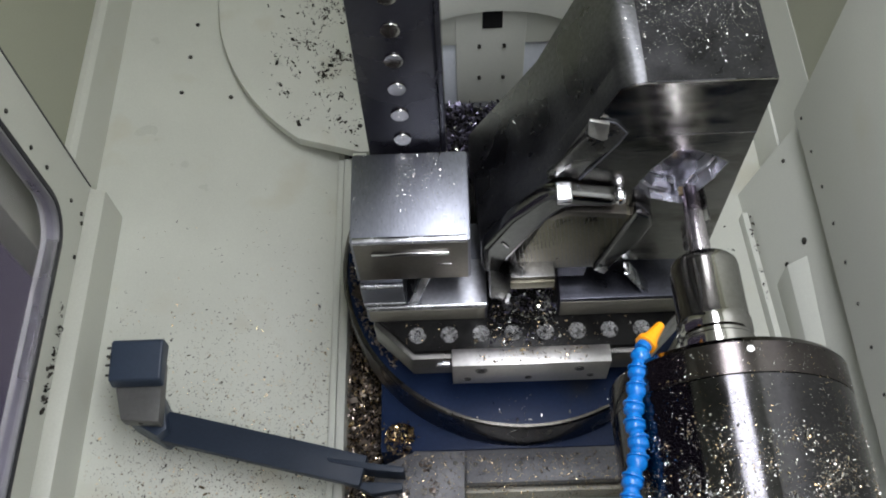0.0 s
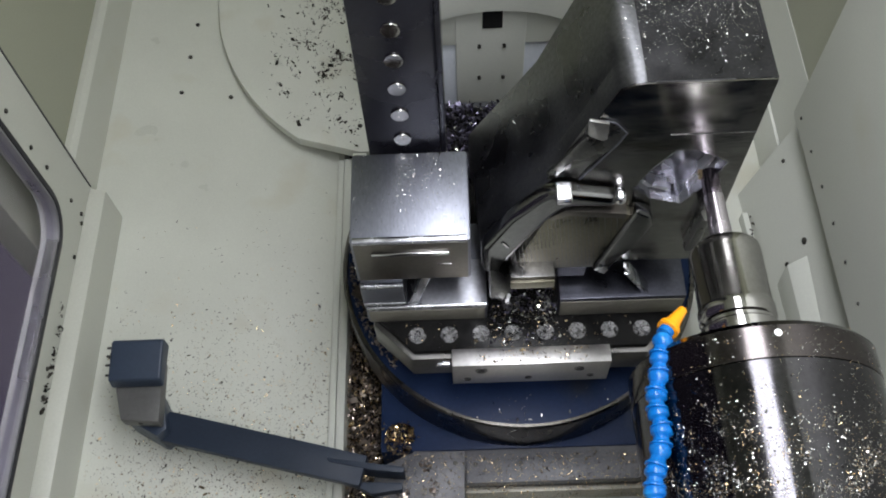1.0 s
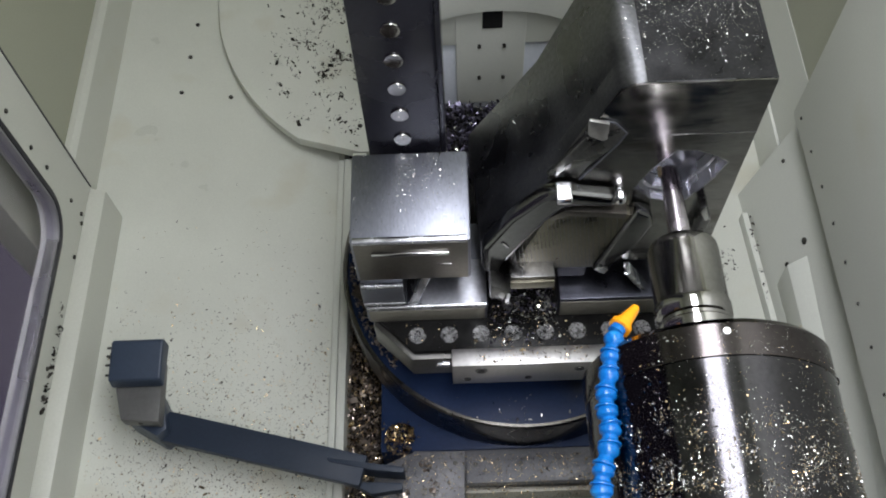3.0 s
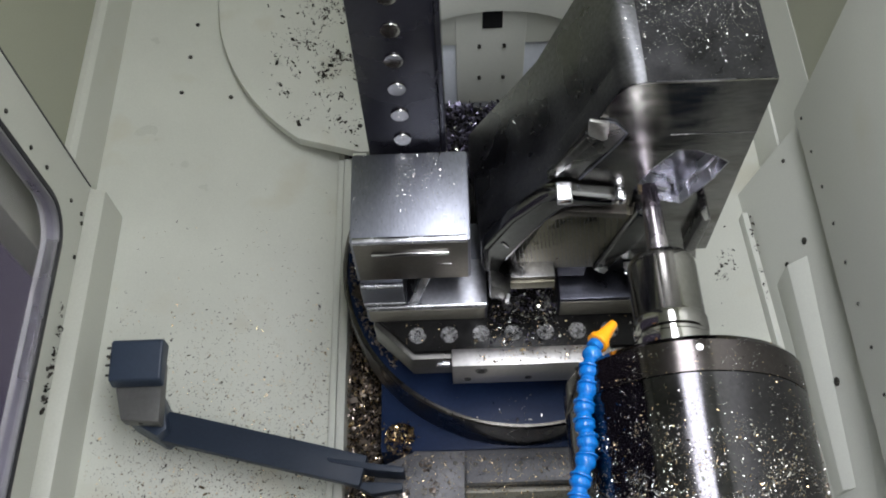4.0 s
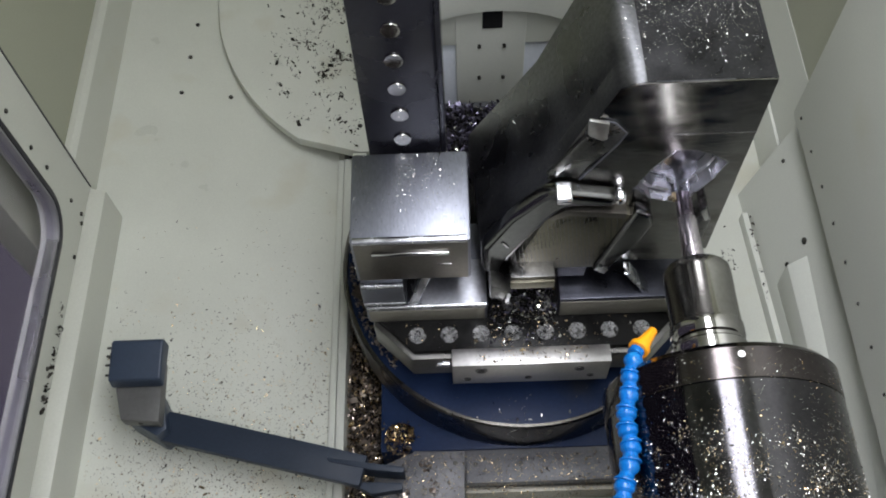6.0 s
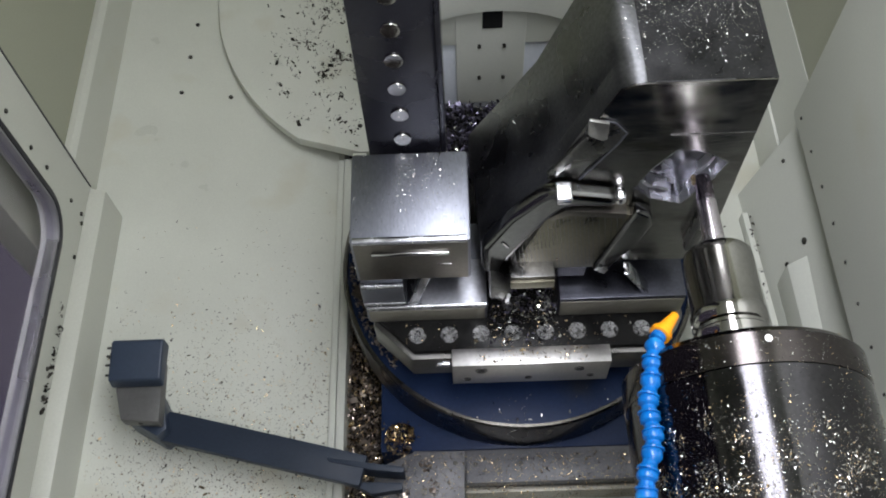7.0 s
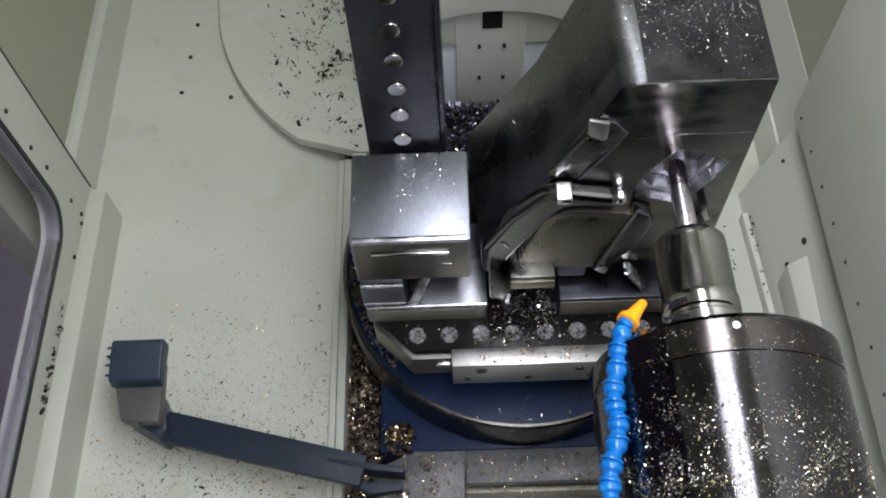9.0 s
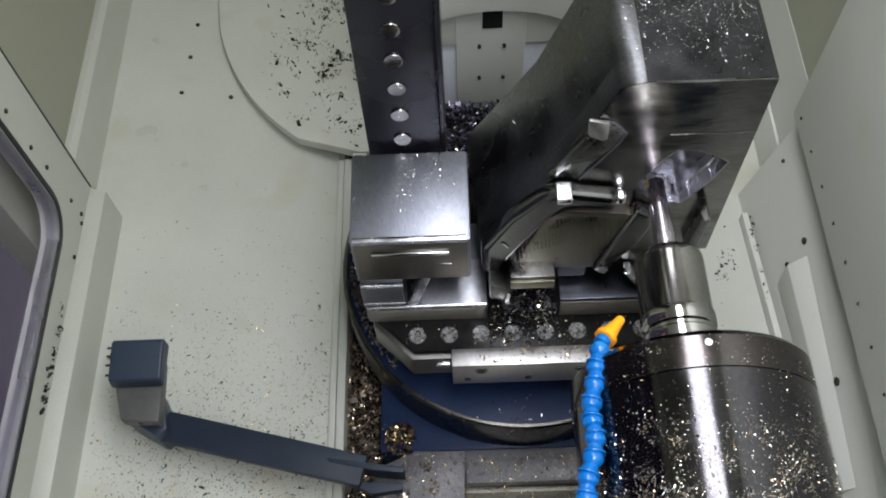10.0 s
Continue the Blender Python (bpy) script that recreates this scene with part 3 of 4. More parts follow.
def build_workpiece():
    w = thing("workpiece", (0.25, 0.76, 0.058), "large oily machined steel bracket leaning up from the risers", "workpiece")
    top, front_y = 0.537, 0.6695
    fillet = arc(0.217, top - 0.034, 0.034, 90, 155, 8)
    prof = [(0.366, 0.152), (0.366, top)] + fillet + [(0.130, 0.36), (0.034, 0.195), (0.034, 0.125), (0.075, 0.0595), (0.30, 0.0595)]
    part("body", prism(prof, 0.7107, 0.86, "y", 0.0, shift=(-0.012, 0.0)), BODY_STEEL, w, smooth=40)
    # Separate thin skin, much darker than the body steel.
    part("top_face", box(0.219, 0.3655, 0.6725, 0.8590, 0.5371, 0.5377, 0.0), TOP_SKIN, w, "dark top face")
    # front slab with the pocket through it, undercut at the bottom
    pocket = [(0.234, 0.322), (0.249, 0.364), (0.276, 0.407), (0.302, 0.405), (0.331, 0.390), (0.348, 0.376), (0.3357, 0.337), (0.3142, 0.2975), (0.3035, 0.280), (0.260, 0.296)]
    front = [(0.351, 0.152), (0.366, 0.152), (0.366, top)] + fillet + [(0.130, 0.36), (0.034, 0.195), (0.034, 0.125), (0.075, 0.0795), (0.192, 0.0795), (0.196, 0.127), (0.357, 0.122)]
    part("front_slab", pierced(front, pocket, 0.672, 0.7105), BODY_STEEL, w, smooth=40)
    skin = [(0.25 + (x - 0.25) * 0.996, 0.30 + (z - 0.30) * 0.997) for x, z in front]
    part("milled_face", pierced(skin, pocket, front_y, 0.6718), FRONT_CUT, w, "mirror-like freshly milled face", smooth=30)
    # pocket lining: floor, walls, stepped fillets left by the cutter
    part("pocket_floor", prism(pocket, 0.706, 0.7104, "y", 0.0), POCKET_FLOOR, w, "swirl-milled bright pocket floor")
    n = len(pocket)
    for i in range(n):
        a, b = Vector(pocket[i]), Vector(pocket[(i + 1) % n])
        d = (b - a).normalized() * 0.0016
        o = Vector((-d.y, d.x)) * -1
        part("pocket_wall", prism([tuple(a), tuple(b), tuple(b + o - d), tuple(a + o + d)], 0.6697, 0.7058, "y", 0.0), POCKET, w, "bright freshly milled pocket wall")
    part("pocket_step", prism([(0.248, 0.3115), (0.262, 0.2985), (0.286, 0.2895), (0.288, 0.2945), (0.264, 0.3040), (0.252, 0.3170)], 0.684, 0.7058, "y", 0.0018, seg=3), POCKET, w, "bright stepped fillet in the pocket")
    part("pocket_step", prism([(0.310, 0.2950), (0.330, 0.331), (0.341, 0.362), (0.337, 0.364), (0.326, 0.334), (0.3065, 0.298)], 0.690, 0.7058, "y", 0.0014, seg=3), POCKET, w, "bright stepped fillet in the pocket")
    # broad rounded rim with the step-milled face inside it
    rim = [(0.034, 0.150), (0.034, 0.217), (0.069, 0.2910), (0.1045, 0.337), (0.113, 0.3450), (0.1235, 0.3500), (0.136, 0.3515), (0.150, 0.3510), (0.208, 0.3370),
           (0.211, 0.3150), (0.152, 0.3200), (0.142, 0.3150), (0.1325, 0.3040), (0.121, 0.2845), (0.0946, 0.2300), (0.067, 0.171), (0.060, 0.140)]
    part("rim", prism(rim, 0.644, 0.6693, "y", 0.011, seg=6), RIM_STEEL, w, "oily rounded rim round the pocket")
    # Added pad, tilted and brightened to make the glare at the rim's corner.
    part("corner_glare_pad", prism([(0.6620, 0.3580), (0.6520, 0.3565), (0.6390, 0.3530), (0.6350, 0.3480), (0.6360, 0.3400), (0.6620, 0.3400)], 0.1280, 0.1490, "x", 0.0050, seg=5), GLARE_STEEL, w,
         "pad added on the rim corner to show glare")
    # Knob added for the bright glint at the bar's right end.
    part("rim_end", lathe([(0.0, 0.0), (0.0, 0.008), (0.004, 0.0115), (0.009, 0.0120), (0.014, 0.009), (0.016, 0.0)], (0.2085, 0.6600, 0.3190), "x", 32), GLARE_STEEL, w, "rounded rim end, brightened for its glint")
    part("rim_scar", prism(band([(0.062, 0.2360), (0.070, 0.222)], 0.004), 0.6425, 0.6438, "y", 0.0004), STEEL_MIRROR, w, "bright tool mark")
    part("inner_chamfer", prism([(0.122, 0.2870), (0.1436, 0.3060), (0.2277, 0.2931), (0.2269, 0.2800), (0.1484, 0.2930), (0.1289, 0.2811)], 0.6485, 0.6693, "y", 0.0012), FRONT_STEP, w, "light chamfer strip inside the rim")
    inner = [(0.122, 0.2805), (0.1454, 0.2925), (0.235, 0.2790), (0.2013, 0.135), (0.0783, 0.135)]
    part("step_face", prism(inner, 0.655, 0.6693, "y", 0.0008), HATCH, w, "step-milled face with fine cutter lines")
    for i in range(27):
        x = 0.082 + 0.0056 * i
        lo, hi = 0.138 + max(0, x - 0.199) * 4.2, min(0.138 + (x - 0.072) * 2.7, 0.288 - (x - 0.14) * 0.13)
        if hi - lo > 0.012:
            k = (hi - lo) * 0.12
            part("cutter_line", prism([(x - k, hi), (x - k + 0.0009, hi), (x + 0.0009, lo), (x, lo)], 0.6546, 0.6551, "y", 0.0), STEEL_DARK, w)
    part("rib", prism([(0.240, 0.298), (0.262, 0.283), (0.268, 0.262), (0.258, 0.218), (0.216, 0.1255), (0.1975, 0.139)], 0.648, 0.6693, "y", 0.006, seg=4), RIM_STEEL, w, "oily slanted rib")
    # Brighter steel stands in for the highlight on the rib's end.
    part("rib_end", prism([(0.199, 0.141), (0.2155, 0.128), (0.221, 0.139), (0.205, 0.154)], 0.6455, 0.6479, "y", 0.0008), EDGE_STEEL, w, "bright end of the rib")
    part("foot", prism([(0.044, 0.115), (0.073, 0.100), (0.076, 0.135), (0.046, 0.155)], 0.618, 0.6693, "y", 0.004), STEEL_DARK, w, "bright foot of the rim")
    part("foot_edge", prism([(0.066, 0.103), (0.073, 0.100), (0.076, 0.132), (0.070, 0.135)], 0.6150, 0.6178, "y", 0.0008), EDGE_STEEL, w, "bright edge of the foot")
    part("lower_edge", box(0.075, 0.140, 0.630, 0.6693, 0.138, 0.156, 0.0015), STEEL_DARK, w)
    part("lower_edge", box(0.075, 0.140, 0.6245, 0.6295, 0.130, 0.150, 0.0008), HATCH, w)
    # slanted slot
    slot = [(0.161, 0.477), (0.190, 0.470), (0.208, 0.448), (0.196, 0.420), (0.148, 0.350), (0.118, 0.354)]
    part("slot_floor", prism(slot, 0.6684, 0.6694, "y", 0.0002), STEEL_DARK, w)
    part("slot_end", prism([(0.158, 0.482), (0.184, 0.474), (0.185, 0.442), (0.178, 0.440), (0.160, 0.452)], 0.662, 0.6683, "y", 0.003), PLATE, w, "bright slot end")
    part("slot_bar", prism([(0.158, 0.449), (0.172, 0.445), (0.128, 0.366), (0.116, 0.372)], 0.662, 0.6683, "y", 0.002), STEEL_DARK, w)
    part("slot_edge", prism(band([(0.180, 0.474), (0.192, 0.469), (0.208, 0.448), (0.200, 0.426), (0.160, 0.352)], 0.0022), 0.6665, 0.6683, "y", 0.0006), STEEL, w, "bright slot edge")
    part("seam", box(0.262, 0.3655, 0.6684, 0.6694, 0.4385, 0.4395, 0.0003), STEEL_DARK, w)
    # clamping lug under the pocket
    part("lug", prism([(0.325, 0.291), (0.333, 0.300), (0.345, 0.265), (0.341, 0.180), (0.325, 0.180), (0.332, 0.268)], 0.650, 0.6693, "y", 0.003, seg=3), STEEL_DARK, w)
    part("lug_edge", prism([(0.3245, 0.294), (0.329, 0.309), (0.341, 0.275), (0.336, 0.269)], 0.6465, 0.6498, "y", 0.001), STEEL_MIRROR, w, "bright chamfer")


def pierced(outer, hole, y0, y1):
    """A slab in the plane of x and z with a hole through it."""
    own = bmesh.new()
    caps = []
    for y in (y0, y1):
        loops, edges = [], []
        for pts in (outer, hole):
            vs = [own.verts.new((p[0], y, p[1])) for p in pts]
            edges += [own.edges.new((vs[i - 1], vs[i])) for i in range(len(vs))]
            loops.append(vs)
        bmesh.ops.triangle_fill(own, edges=edges, use_beauty=True, normal=(0, -1, 0))
        caps.append(loops)
    for k in (0, 1):
        p, q = caps[0][k], caps[1][k]
        for i in range(len(p)):
            own.faces.new((p[i - 1], p[i], q[i], q[i - 1]))
    return own


build_workpiece()


# ---- spindle with tool, and the coolant hose ----
AX, AZ = 0.332, 0.345


def build_spindle():
    s = thing("spindle", (AX, 0.2, AZ), "dark steel spindle nose with tool, covered in chips", "spindle")
    at = (AX, 0, AZ)
    part("nose_ring", lathe([(0.361, 0.137), (0.3625, 0.138), (0.396, 0.138), (0.403, 0.132), (0.404, 0.06)], at, "y", 160), NOSE_RING, s)
    part("housing", lathe([(-0.1, 0.1375), (0.3595, 0.1375), (0.3605, 0.1365)], at, "y", 128), NOSE, s)
    part("paint_mark", lathe([(0.0, 0.0042), (0.001, 0.0040), (0.0012, 0.003)], (0.3256, 0.387, AZ + 0.1372), "z", 20), WHITE_DOT, s, "white paint mark")
    # Enlarged beyond view so the milled face mirrors dark instead of white floor.
    part("head_housing", box(AX - 0.12, AX + 0.26, -0.25, 0.20, AZ - 0.56, AZ - 0.045, 0.01), NAVY, s, "navy spindle head housing, widened to darken reflections")
    h = part("tool_holder", lathe([(0.399, 0.0350), (0.426, 0.0350), (0.430, 0.0375), (0.4335, 0.0450), (0.4350, 0.0460), (0.452, 0.0460), (0.4535, 0.0448), (0.455, 0.0425), (0.459, 0.0425),
                                   (0.461, 0.0445), (0.4625, 0.0455), (0.478, 0.0455), (0.480, 0.0447), (0.4815, 0.0437), (0.552, 0.0432), (0.560, 0.0420), (0.5655, 0.0375), (0.567, 0.02)],
                                  at, "y", 96), CHUCK, s, "polished steel milling chuck")
    part("collar", lathe([(0.5672, 0.0200), (0.571, 0.0200), (0.572, 0.0150)], at, "y", 48), STEEL_DARK, h)
    c = part("cutter", lathe([(0.5722, 0.0140), (0.640, 0.0126), (0.6405, 0.0122)], at, "y", 48), CUTTER, s, "carbide end mill shank")
    part("cutter_tip", lathe([(0.6408, 0.0122), (0.652, 0.0116), (0.670, 0.0118), (0.678, 0.0112), (0.679, 0.007)], at, "y", 32), CUTTER_TIP, c, "coated cutting tip")
    part("insert", box(AX - 0.0145, AX - 0.0085, 0.668, 0.680, AZ - 0.002, AZ + 0.005, 0.0008), CHIP_GOLD, c, "gold cutting insert")
    rng = random.Random(11)
    for name, count, size, m in (("swarf", 8600, 0.0008, CHIP_BRIGHT), ("swarf", 4200, 0.0010, CHIP_GOLD), ("swarf", 320, 0.0016, CHIP_BRIGHT)):
        pl = []
        while len(pl) < count:
            y, u = rng.uniform(0.19, 0.399), rng.uniform(-1.45, 1.45)
            clump = 0.5 + 1.1 * noise.noise(Vector((u * 5.0, y * 34.0, 1.7)))
            if rng.random() > (0.10 + 0.9 * min(1, max(0, (0.325 - y) / 0.085))) * max(0.12, min(1, clump)):
                continue
            nrm = Vector((math.sin(u), 0, math.cos(u)))
            pl.append((Vector((AX, y, AZ)) + nrm * 0.1380, nrm))
        chip_stuff(name, pl, size, m, "fine bright steel chips stuck to the housing", rng, s, thin=0.5)
    return s


SPINDLE = build_spindle()


def build_hose():
    t = thing("coolant_hose", (0.19, 0.2, 0.40), "blue jointed plastic coolant hose with an orange nozzle", "hose")
    way = [Vector(p) for p in ((0.223, 0.413, 0.42), (0.2165, 0.392, 0.42), (0.213, 0.372, 0.42), (0.2065, 0.350, 0.42), (0.2045, 0.330, 0.421), (0.2065, 0.311, 0.422),
                               (0.2035, 0.291, 0.422), (0.195, 0.269, 0.422), (0.191, 0.249, 0.421), (0.190, 0.229, 0.420), (0.188, 0.209, 0.418), (0.186, 0.189, 0.415),
                               (0.184, 0.169, 0.41))]
    for a, b in zip(way, way[1:]):
        d = b - a
        ln = d.length
        # socket bulge, waist and rim of one link
        bm = lathe([(-0.003, 0.0075), (0.0, 0.0100), (0.004, 0.0117), (0.008, 0.0112), (ln * 0.55, 0.0080), (ln * 0.78, 0.0092), (ln * 0.90, 0.0122), (ln * 0.98, 0.0122), (ln * 1.0, 0.0105)], (0, 0, 0), "z", 28)
        bmesh.ops.transform(bm, matrix=Matrix.Translation(a) @ d.to_track_quat("Z", "Y").to_matrix().to_4x4(), verts=bm.verts)
        part("link", bm, BLUE, t)
    a, b = Vector((0.226, 0.419, 0.421)), Vector((0.2535, 0.452, 0.412))
    d = b - a
    bm = lathe([(-0.004, 0.0090), (0.004, 0.0090)], (0, 0, 0), "z", 24)
    bmesh.ops.transform(bm, matrix=Matrix.Translation(a) @ d.to_track_quat("Z", "Y").to_matrix().to_4x4(), verts=bm.verts)
    part("neck", bm, BLUE, t)
    bm = lathe([(0.003, 0.0085), (0.004, 0.0125), (0.010, 0.0125), (0.012, 0.0098), (0.020, 0.0080), (0.040, 0.0052), (0.041, 0.0040), (0.036, 0.0030)], (0, 0, 0), "z", 28)
    bmesh.ops.transform(bm, matrix=Matrix.Translation(a) @ d.to_track_quat("Z", "Y").to_matrix().to_4x4(), verts=bm.verts)
    part("nozzle", bm, ORANGE, t, "orange plastic nozzle")
    part("valve", lathe([(0.02, 0.016), (0.172, 0.016)], (0.184, 0, 0.408), "y", 24), BLUE, t)
    return t


HOSE = build_hose()


# ---- tool setter arm ----
def build_arm():
    t = thing("probe_arm", (-0.3, 0.5, -0.26), "slate blue tool setter arm with a square head", "probe arm")
    part("head", prism([(0.588, -0.112), (0.592, -0.092), (0.658, -0.082), (0.664, -0.088), (0.664, -0.118), (0.588, -0.118)], -0.597, -0.508, "x", 0.006, seg=3), SLATE, t)
    part("shelf", prism([(-0.594, 0.640), (-0.516, 0.640), (-0.510, 0.526), (-0.576, 0.532), (-0.592, 0.588)], -0.150, -0.1185, "z", 0.004), GREY_ARM, t, "worn grey underside block")
    part("bracket", prism([(-0.598, 0.60), (-0.585, 0.548), (-0.522, 0.512), (-0.505, 0.525), (-0.515, 0.565), (-0.54, 0.61)], -0.235, -0.1505, "z", 0.005), SLATE, t)
    a, b = Vector((-0.520, 0.540, 0)), Vector((-0.172, 0.449, 0))
    n = Vector((0.1, 0.38, 0)).normalized() * 0.027
    pts = [tuple((a + n)[:2]), tuple((b + n)[:2]), tuple((b - n)[:2]), tuple((a - n)[:2])]
    part("beam", prism(pts, -0.196, -0.175, "z", 0.004), DEEP_SLATE, t)
    part("fork", prism([(-0.236, 0.4735), (-0.1036, 0.4530), (-0.1036, 0.4430), (-0.150, 0.4480), (-0.228, 0.4650)], -0.2190, -0.1735, "z", 0.002), DEEP_SLATE, t)
    part("fork", prism([(-0.20, 0.4370), (-0.108, 0.4330), (-0.108, 0.4210), (-0.160, 0.4150)], -0.2190, -0.1970, "z", 0.002), DEEP_SLATE, t)
    for y, z in ((0.652, -0.094), (0.622, -0.098), (0.606, -0.104), (0.648, -0.110)):
        part("pin", lathe([(-0.010, 0.0022), (0.002, 0.0022)], (-0.5965, y, z), "x", 8), SCREW, t)
    part("screw", lathe([(-0.002, 0.004), (0.002, 0.004)], (-0.545, 0.5300, -0.134), "y", 10), SCREW, t)
    for z in (-0.09, -0.10, -0.115, -0.125):
        part("pin", lathe([(-0.010, 0.0022), (0.002, 0.0022)], (-0.594, 0.635 - 0.15 * (z + 0.09), z), "x", 8), SCREW, t)


build_arm()


# ---- loose chips ----
def build_chips():
    rng = random.Random(3)

    def scatter(n, x0, x1, y0, y1, zf, keep=lambda x, y: 1.0):
        out = []
        while len(out) < n:
            x, y = rng.uniform(x0, x1), rng.uniform(y0, y1)
            if rng.random() < keep(x, y):
                out.append((Vector((x, y, zf(x, y))), Vector((0, 0, 1))))
        return out
    sl = lambda x, y: slope_z(x) + 0.0006
    near = lambda x, y: max(0.03, min(1.0, (0.86 - y) / 0.4)) * max(0.12, min(1, (x + 0.72) / 0.2))
    chip_stuff("swarf", scatter(3000, -0.67, -0.245, 0.25, 1.1, sl, near), 0.0018, CHIP_DARK, "fine dark steel chips strewn on the sloped floor", rng)
    chip_stuff("swarf", scatter(4600, -0.67, -0.245, 0.25, 1.0, sl, near), 0.0018, CHIP_GOLD, "fine straw-coloured steel chips on the sloped floor", rng)
    inside = lambda x, y: (x - 0.01) ** 2 + (y - 1.62) ** 2 < 0.28
    drift = lambda x, y: max(0, min(1, (x + 0.43) / 0.2)) * max(0.08, min(1, (y - 1.17) / 0.2)) * max(0.04, 0.35 + 1.6 * noise.noise(Vector((x * 26, y * 26, 4.1)))) if inside(x, y) else 0
    chip_stuff("swarf", scatter(1000, -0.50, -0.14, 1.16, 1.72, lambda x, y: -0.2375 + rng.uniform(0, 0.003), drift), 0.0052, CHIP_DARK, "coarse dark curled chips on the turntable cover", rng, thin=0.9)
    chip_stuff("swarf", scatter(900, -0.50, -0.14, 1.16, 1.72, lambda x, y: -0.2375, drift), 0.0030, CHIP_DARK, "small dark chips on the turntable cover", rng, thin=0.6)
    trough = lambda x, y: -0.322 + 0.030 * noise.noise(Vector((x * 14, y * 14, 0.3))) + rng.uniform(0, 0.012)
    chip_stuff("swarf", scatter(4200, -0.219, -0.150, 0.35, 1.2, trough), 0.0055, CHIP_BROWN, "brown wet steel chips heaped in the trough", rng, thin=0.9)
    chip_stuff("swarf", scatter(2600, -0.219, -0.150, 0.42, 1.2, lambda x, y: trough(x, y) + 0.006), 0.0040, CHIP_GOLD, "straw-coloured steel chips in the trough", rng, thin=0.9)
    chip_stuff("swarf", scatter(3400, -0.06, 0.22, 0.90, 1.070, lambda x, y: 0.0008 + rng.uniform(0, 0.012)), 0.0065, CHIP_VIOLET, "blued steel chips heaped on the rear of the pallet", rng, thin=0.9)
    chip_stuff("swarf", scatter(560, -0.150, -0.080, 0.495, 0.555, lambda x, y: -0.2445 + max(0, 0.034 - 1.1 * math.hypot(x + 0.115, y - 0.52)) + rng.uniform(0, 0.006),
                                lambda x, y: 1 if math.hypot(x + 0.115, (y - 0.522) * 0.9) < 0.027 else 0.05), 0.0042, CHIP_GOLD, "small heap of straw-coloured chips on the saddle", rng, thin=0.9)
    chip_stuff("swarf", scatter(4200, -0.15, 0.36, 0.404, 0.490, lambda x, y: -0.2190 if (x < -0.002 and y < 0.494) or y < 0.4735 else -0.2395), 0.0015, CHIP_GOLD,
               "straw-coloured chips on the cross beam", rng, thin=0.6)
    chip_stuff("swarf", scatter(150, -0.14, 0.10, 0.404, 0.490, lambda x, y: -0.2188 if (x < -0.002 and y < 0.494) or y < 0.4735 else -0.2393,
                                lambda x, y: 1 if min(math.hypot(x + 0.068, y - 0.468), math.hypot(x + 0.055, y - 0.43), math.hypot(x + 0.11, y - 0.42)) < 0.012 else 0.01), 0.0042,
               CHIP_BROWN, "clumps of dark chips on the cross beam", rng, thin=0.9)
    chip_stuff("swarf", scatter(520, -0.09, 0.30, 0.588, 0.74, lambda x, y: 0.0008, lambda x, y: 1 if abs(x - 0.11) < 0.06 else 0.25), 0.0024, CHIP_GOLD, "wet straw-coloured chips on the pallet", rng, thin=0.6)
    chip_stuff("swarf", scatter(420, -0.09, 0.30, 0.588, 0.74, lambda x, y: 0.0008, lambda x, y: 1 if abs(x - 0.11) < 0.05 else 0.2), 0.0022, CHIP_BRIGHT, "bright chips on the pallet", rng, thin=0.7)
    # Chips added to darken the table's left edge, in place of shade.
    chip_stuff("swarf", scatter(2200, -0.215, -0.115, 0.62, 1.0, lambda x, y: -0.153 + rng.uniform(0, 0.008), lambda x, y: 1 if math.hypot(x - PX, y - PY) < 0.308 else 0), 0.005, CHIP_BROWN, "brown chips added to darken the shaded edge of the rotary table", rng, thin=0.8)
    chip_stuff("swarf", scatter(520, 0.045, 0.155, 0.595, 0.75, lambda x, y: 0.0008 + rng.uniform(0, 0.004), lambda x, y: 1 if y > 0.645 else 0.25), 0.0042, CHIP_VIOLET, "dark blued chips between the risers", rng, thin=0.8)
    chip_stuff("swarf", scatter(420, 0.045, 0.158, 0.590, 0.70, lambda x, y: 0.0008 + rng.uniform(0, 0.005), lambda x, y: 1 if math.hypot(x - 0.125, y - 0.655) < 0.032 or math.hypot(x - 0.084, y - 0.664) < 0.016 else 0.12), 0.0030, CHIP_BRIGHT, "heap of bright wet chips between the risers", rng, thin=0.9)
    chip_stuff("swarf", scatter(500, -0.06, 0.22, 0.90, 1.070, lambda x, y: 0.008 + rng.uniform(0, 0.008)), 0.004, CHIP_BRIGHT, "bright steel chips on the rear of the pallet", rng, thin=0.9)
    chip_stuff("swarf", scatter(260, 0.02, 0.2, 0.560, 0.586, lambda x, y: 0.0033), 0.0019, CHIP_GOLD, "chips on the locator plate", rng, thin=0.6)
    chip_stuff("swarf", scatter(1300, -0.148, 0.012, 0.655, 0.787, lambda x, y: 0.2543, lambda x, y: max(0.1, (y - 0.68) / 0.1) if abs(x + 0.072) < 0.014 or abs(x + 0.034) < 0.014 else 0.07), 0.0009, CHIP_BRIGHT, "fine bright chips on the clamping block", rng, thin=0.5)
    chip_stuff("swarf", scatter(260, -0.148, 0.012, 0.66, 0.787, lambda x, y: 0.2543, lambda x, y: 1 if abs(x + 0.03) < 0.03 else 0.3), 0.0008, CHIP_DARK, "fine dark specks on the clamping block", rng, thin=0.3)
    chip_stuff("swarf", scatter(3600, 0.20, 0.36, 0.675, 0.855, lambda x, y: 0.5380, lambda x, y: max(0.1, min(1, (y - 0.69) / 0.1))), 0.0008, CHIP_BRIGHT, "fine bright chips on top of the workpiece", rng, thin=0.5)
    side = []
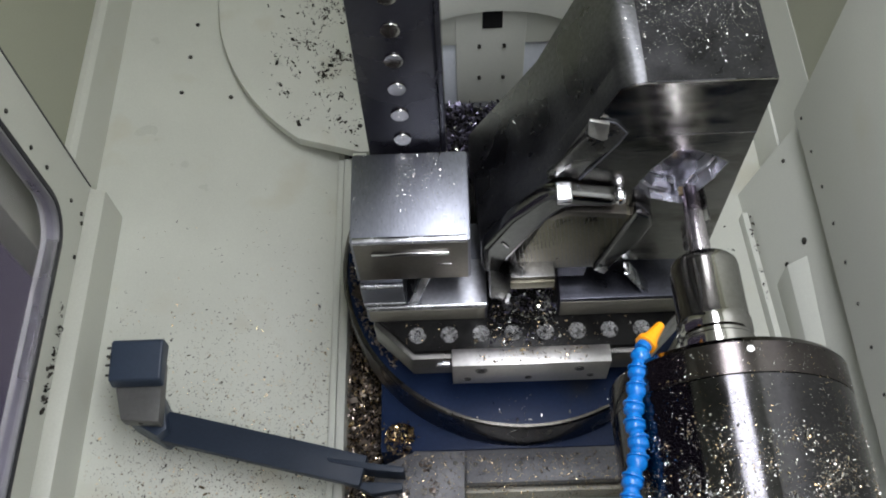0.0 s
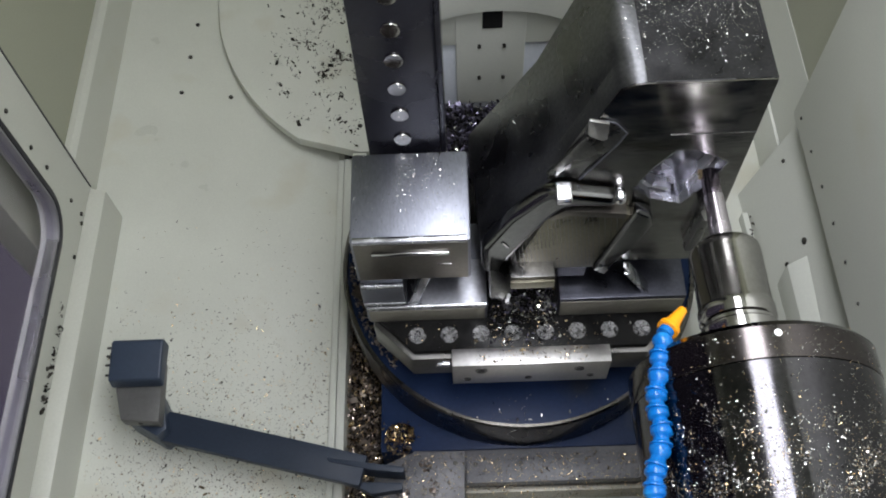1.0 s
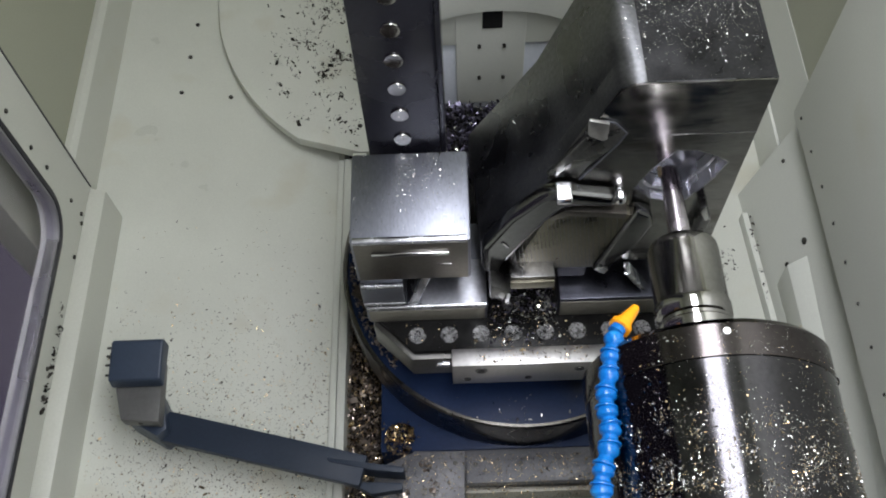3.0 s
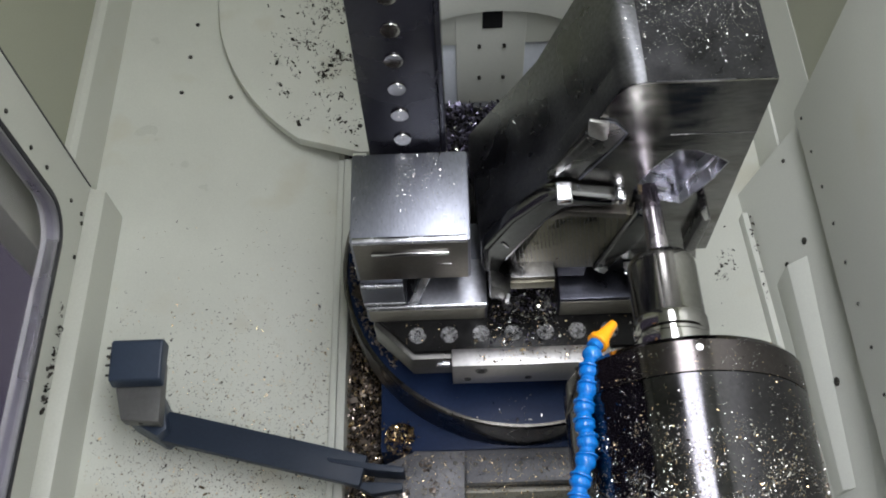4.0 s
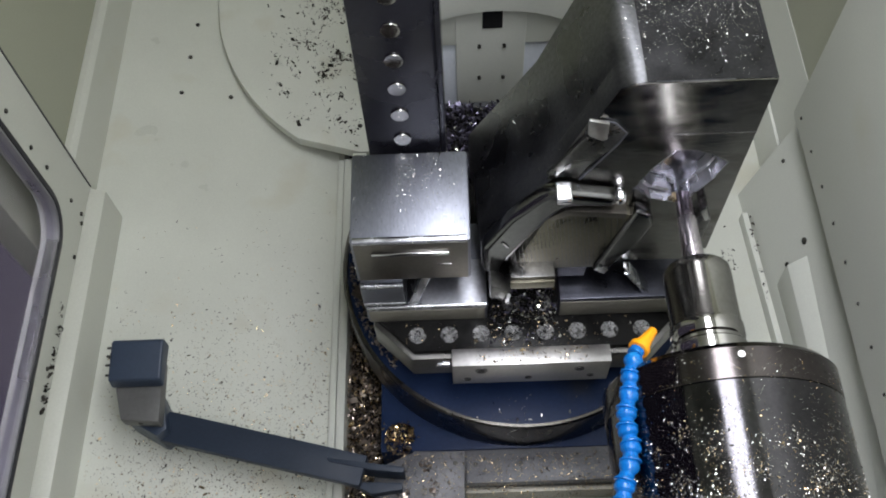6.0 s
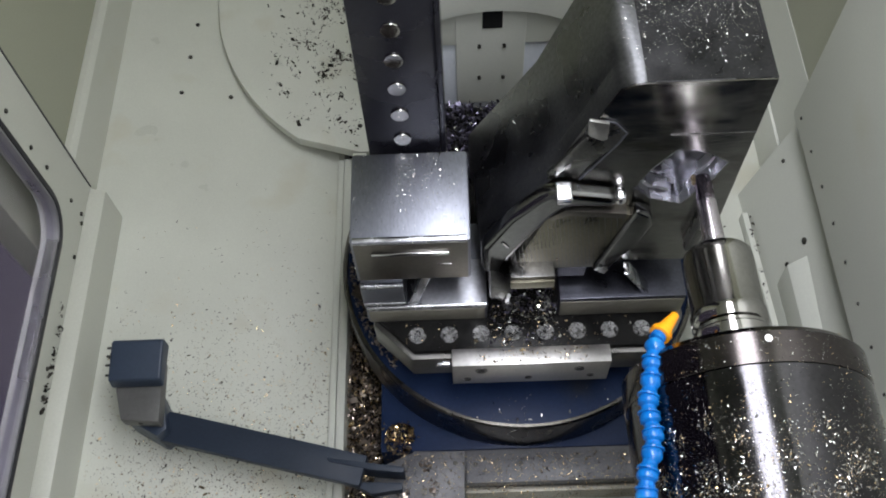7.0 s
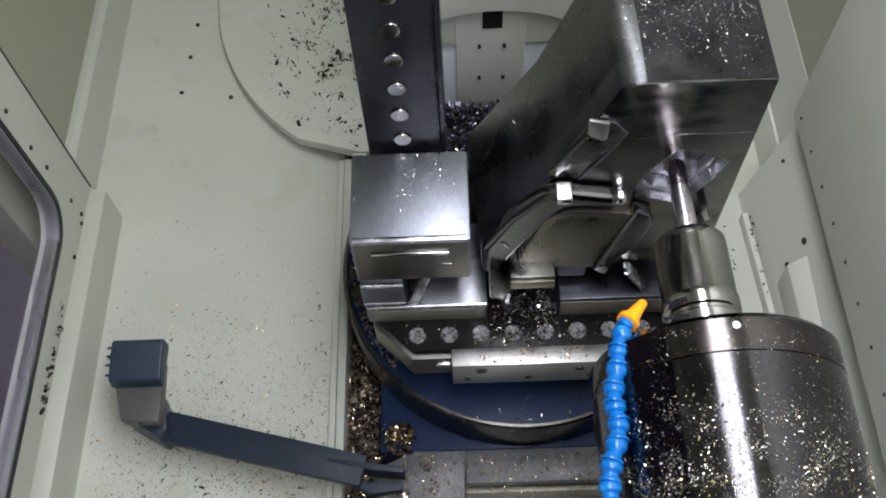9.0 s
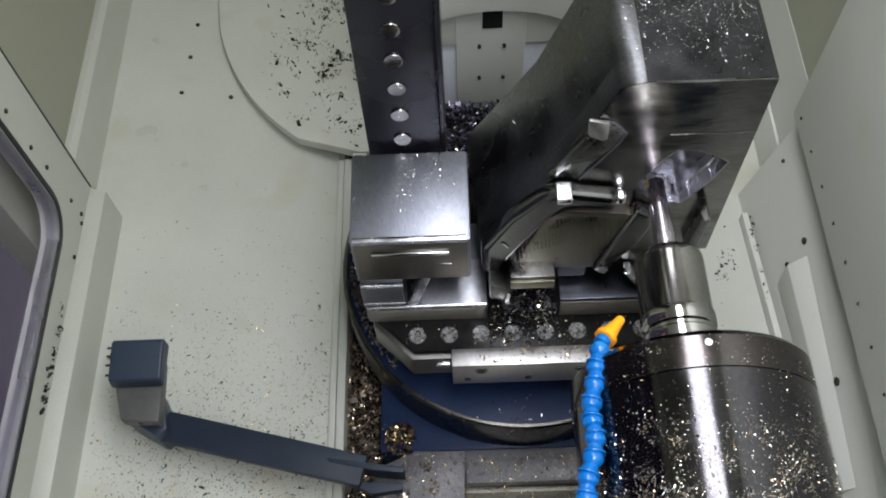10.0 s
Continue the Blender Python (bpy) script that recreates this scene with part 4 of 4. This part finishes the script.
    for _ in range(260):
        u, y = rng.random() ** 0.7, rng.uniform(0.675, 0.855)
        x, z = 0.130 + 0.057 * u, 0.36 + 0.157 * u
        if rng.random() < 0.5:
            x, z = 0.034 + 0.096 * u, 0.195 + 0.165 * u
        side.append((Vector((x - 0.012 * (y - 0.7) / 0.16 - 0.0008, y, z + 0.0004)), Vector((-0.92, 0, 0.38))))
    chip_stuff("swarf", side, 0.0012, CHIP_BRIGHT, "few bright chips stuck to the slanted flank", rng, thin=0.5)
    chip_stuff("swarf", scatter(60, 0.44, 0.56, 0.72, 0.98, lambda x, y: -0.2995, lambda x, y: 1 if math.hypot(x - 0.522, y - 0.856) < 0.016 or math.hypot(x - 0.548, y - 0.89) < 0.03 else 0.03), 0.0042, CHIP_DARK, "dark chips on the floor", rng, thin=0.5)
    chip_stuff("swarf", scatter(60, -0.02, 0.25, 0.52, 0.575, lambda x, y: -0.1535, lambda x, y: 1 if math.hypot(x - 0.085, y - 0.545) < 0.04 else 0.1), 0.0030, CHIP_BRIGHT, "few bright chips on the navy table", rng, thin=0.7)
    edge = [(Vector((0.592 + rng.uniform(-0.002, 0.006), y + rng.gauss(0, 0.006), -0.2712)), Vector((0, 0, 1))) for y in (0.955, 0.935, 0.93, 0.905, 0.90, 0.89, 0.85, 0.82, 0.80) for _ in range(3)]
    chip_stuff("swarf", edge, 0.0038, CHIP_DARK, "dark chips on the folded floor strip", rng, thin=0.6)
    door = [(Vector((-0.7065, y + rng.gauss(0, 0.004), z + rng.gauss(0, 0.004))), Vector((1, 0, 0))) for y, z, k in
            ((0.745, -0.105, 5), (0.725, -0.110, 6), (0.70, -0.112, 8), (0.685, -0.112, 7), (0.66, -0.113, 9), (0.645, -0.113, 8), (0.63, -0.112, 7), (0.61, -0.110, 4), (0.59, -0.108, 12), (0.57, -0.109, 10), (0.545, -0.109, 6)) for _ in range(k)]
    chip_stuff("swarf", door, 0.006, CHIP_DARK, "dark chips caught on the door ledge", rng, thin=0.7)
    few = [(Vector((x, y, slope_z(x) + 0.001)), Vector((0, 0, 1))) for x, y in ((-0.298, 0.872), (-0.283, 0.845), (-0.652, 0.837), (-0.65, 0.833), (-0.668, 0.533), (-0.279, 0.81))]
    chip_stuff("swarf", few, 0.0055, CHIP_DARK, "single coarse chips on the sloped floor", rng, thin=0.5)


build_chips()


def motions():
    # the tool goes round a four-sided pocket; corners as (seconds, x, z)
    legs = [(0.0, -0.0196, -0.0427), (1.12, 0.0005, 0.0014), (2.57, -0.0475, 0.0228), (4.30, -0.0810, -0.0459), (5.74, -0.0304, -0.0668),
            (7.46, 0.0005, 0.0014), (8.90, -0.0475, 0.0228), (10.0, -0.0683, -0.0219)]
    times = sorted({round(0.25 * i, 2) for i in range(41)} | {round(k[0] + d, 2) for k in legs[1:-1] for d in (-0.06, 0.0, 0.06)})
    rows = []
    for t in times:
        a, b = next((p, q) for p, q in zip(legs, legs[1:]) if p[0] <= t <= q[0])
        u = (t - a[0]) / (b[0] - a[0])
        rows.append((t, a[1] + u * (b[1] - a[1]), a[2] + u * (b[2] - a[2])))
    for ob in (SPINDLE, HOSE):
        p = ob.location.copy()
        walk(ob, [(t, pose(p.x + x, p.y, p.z + z)) for t, x, z in rows])


motions()
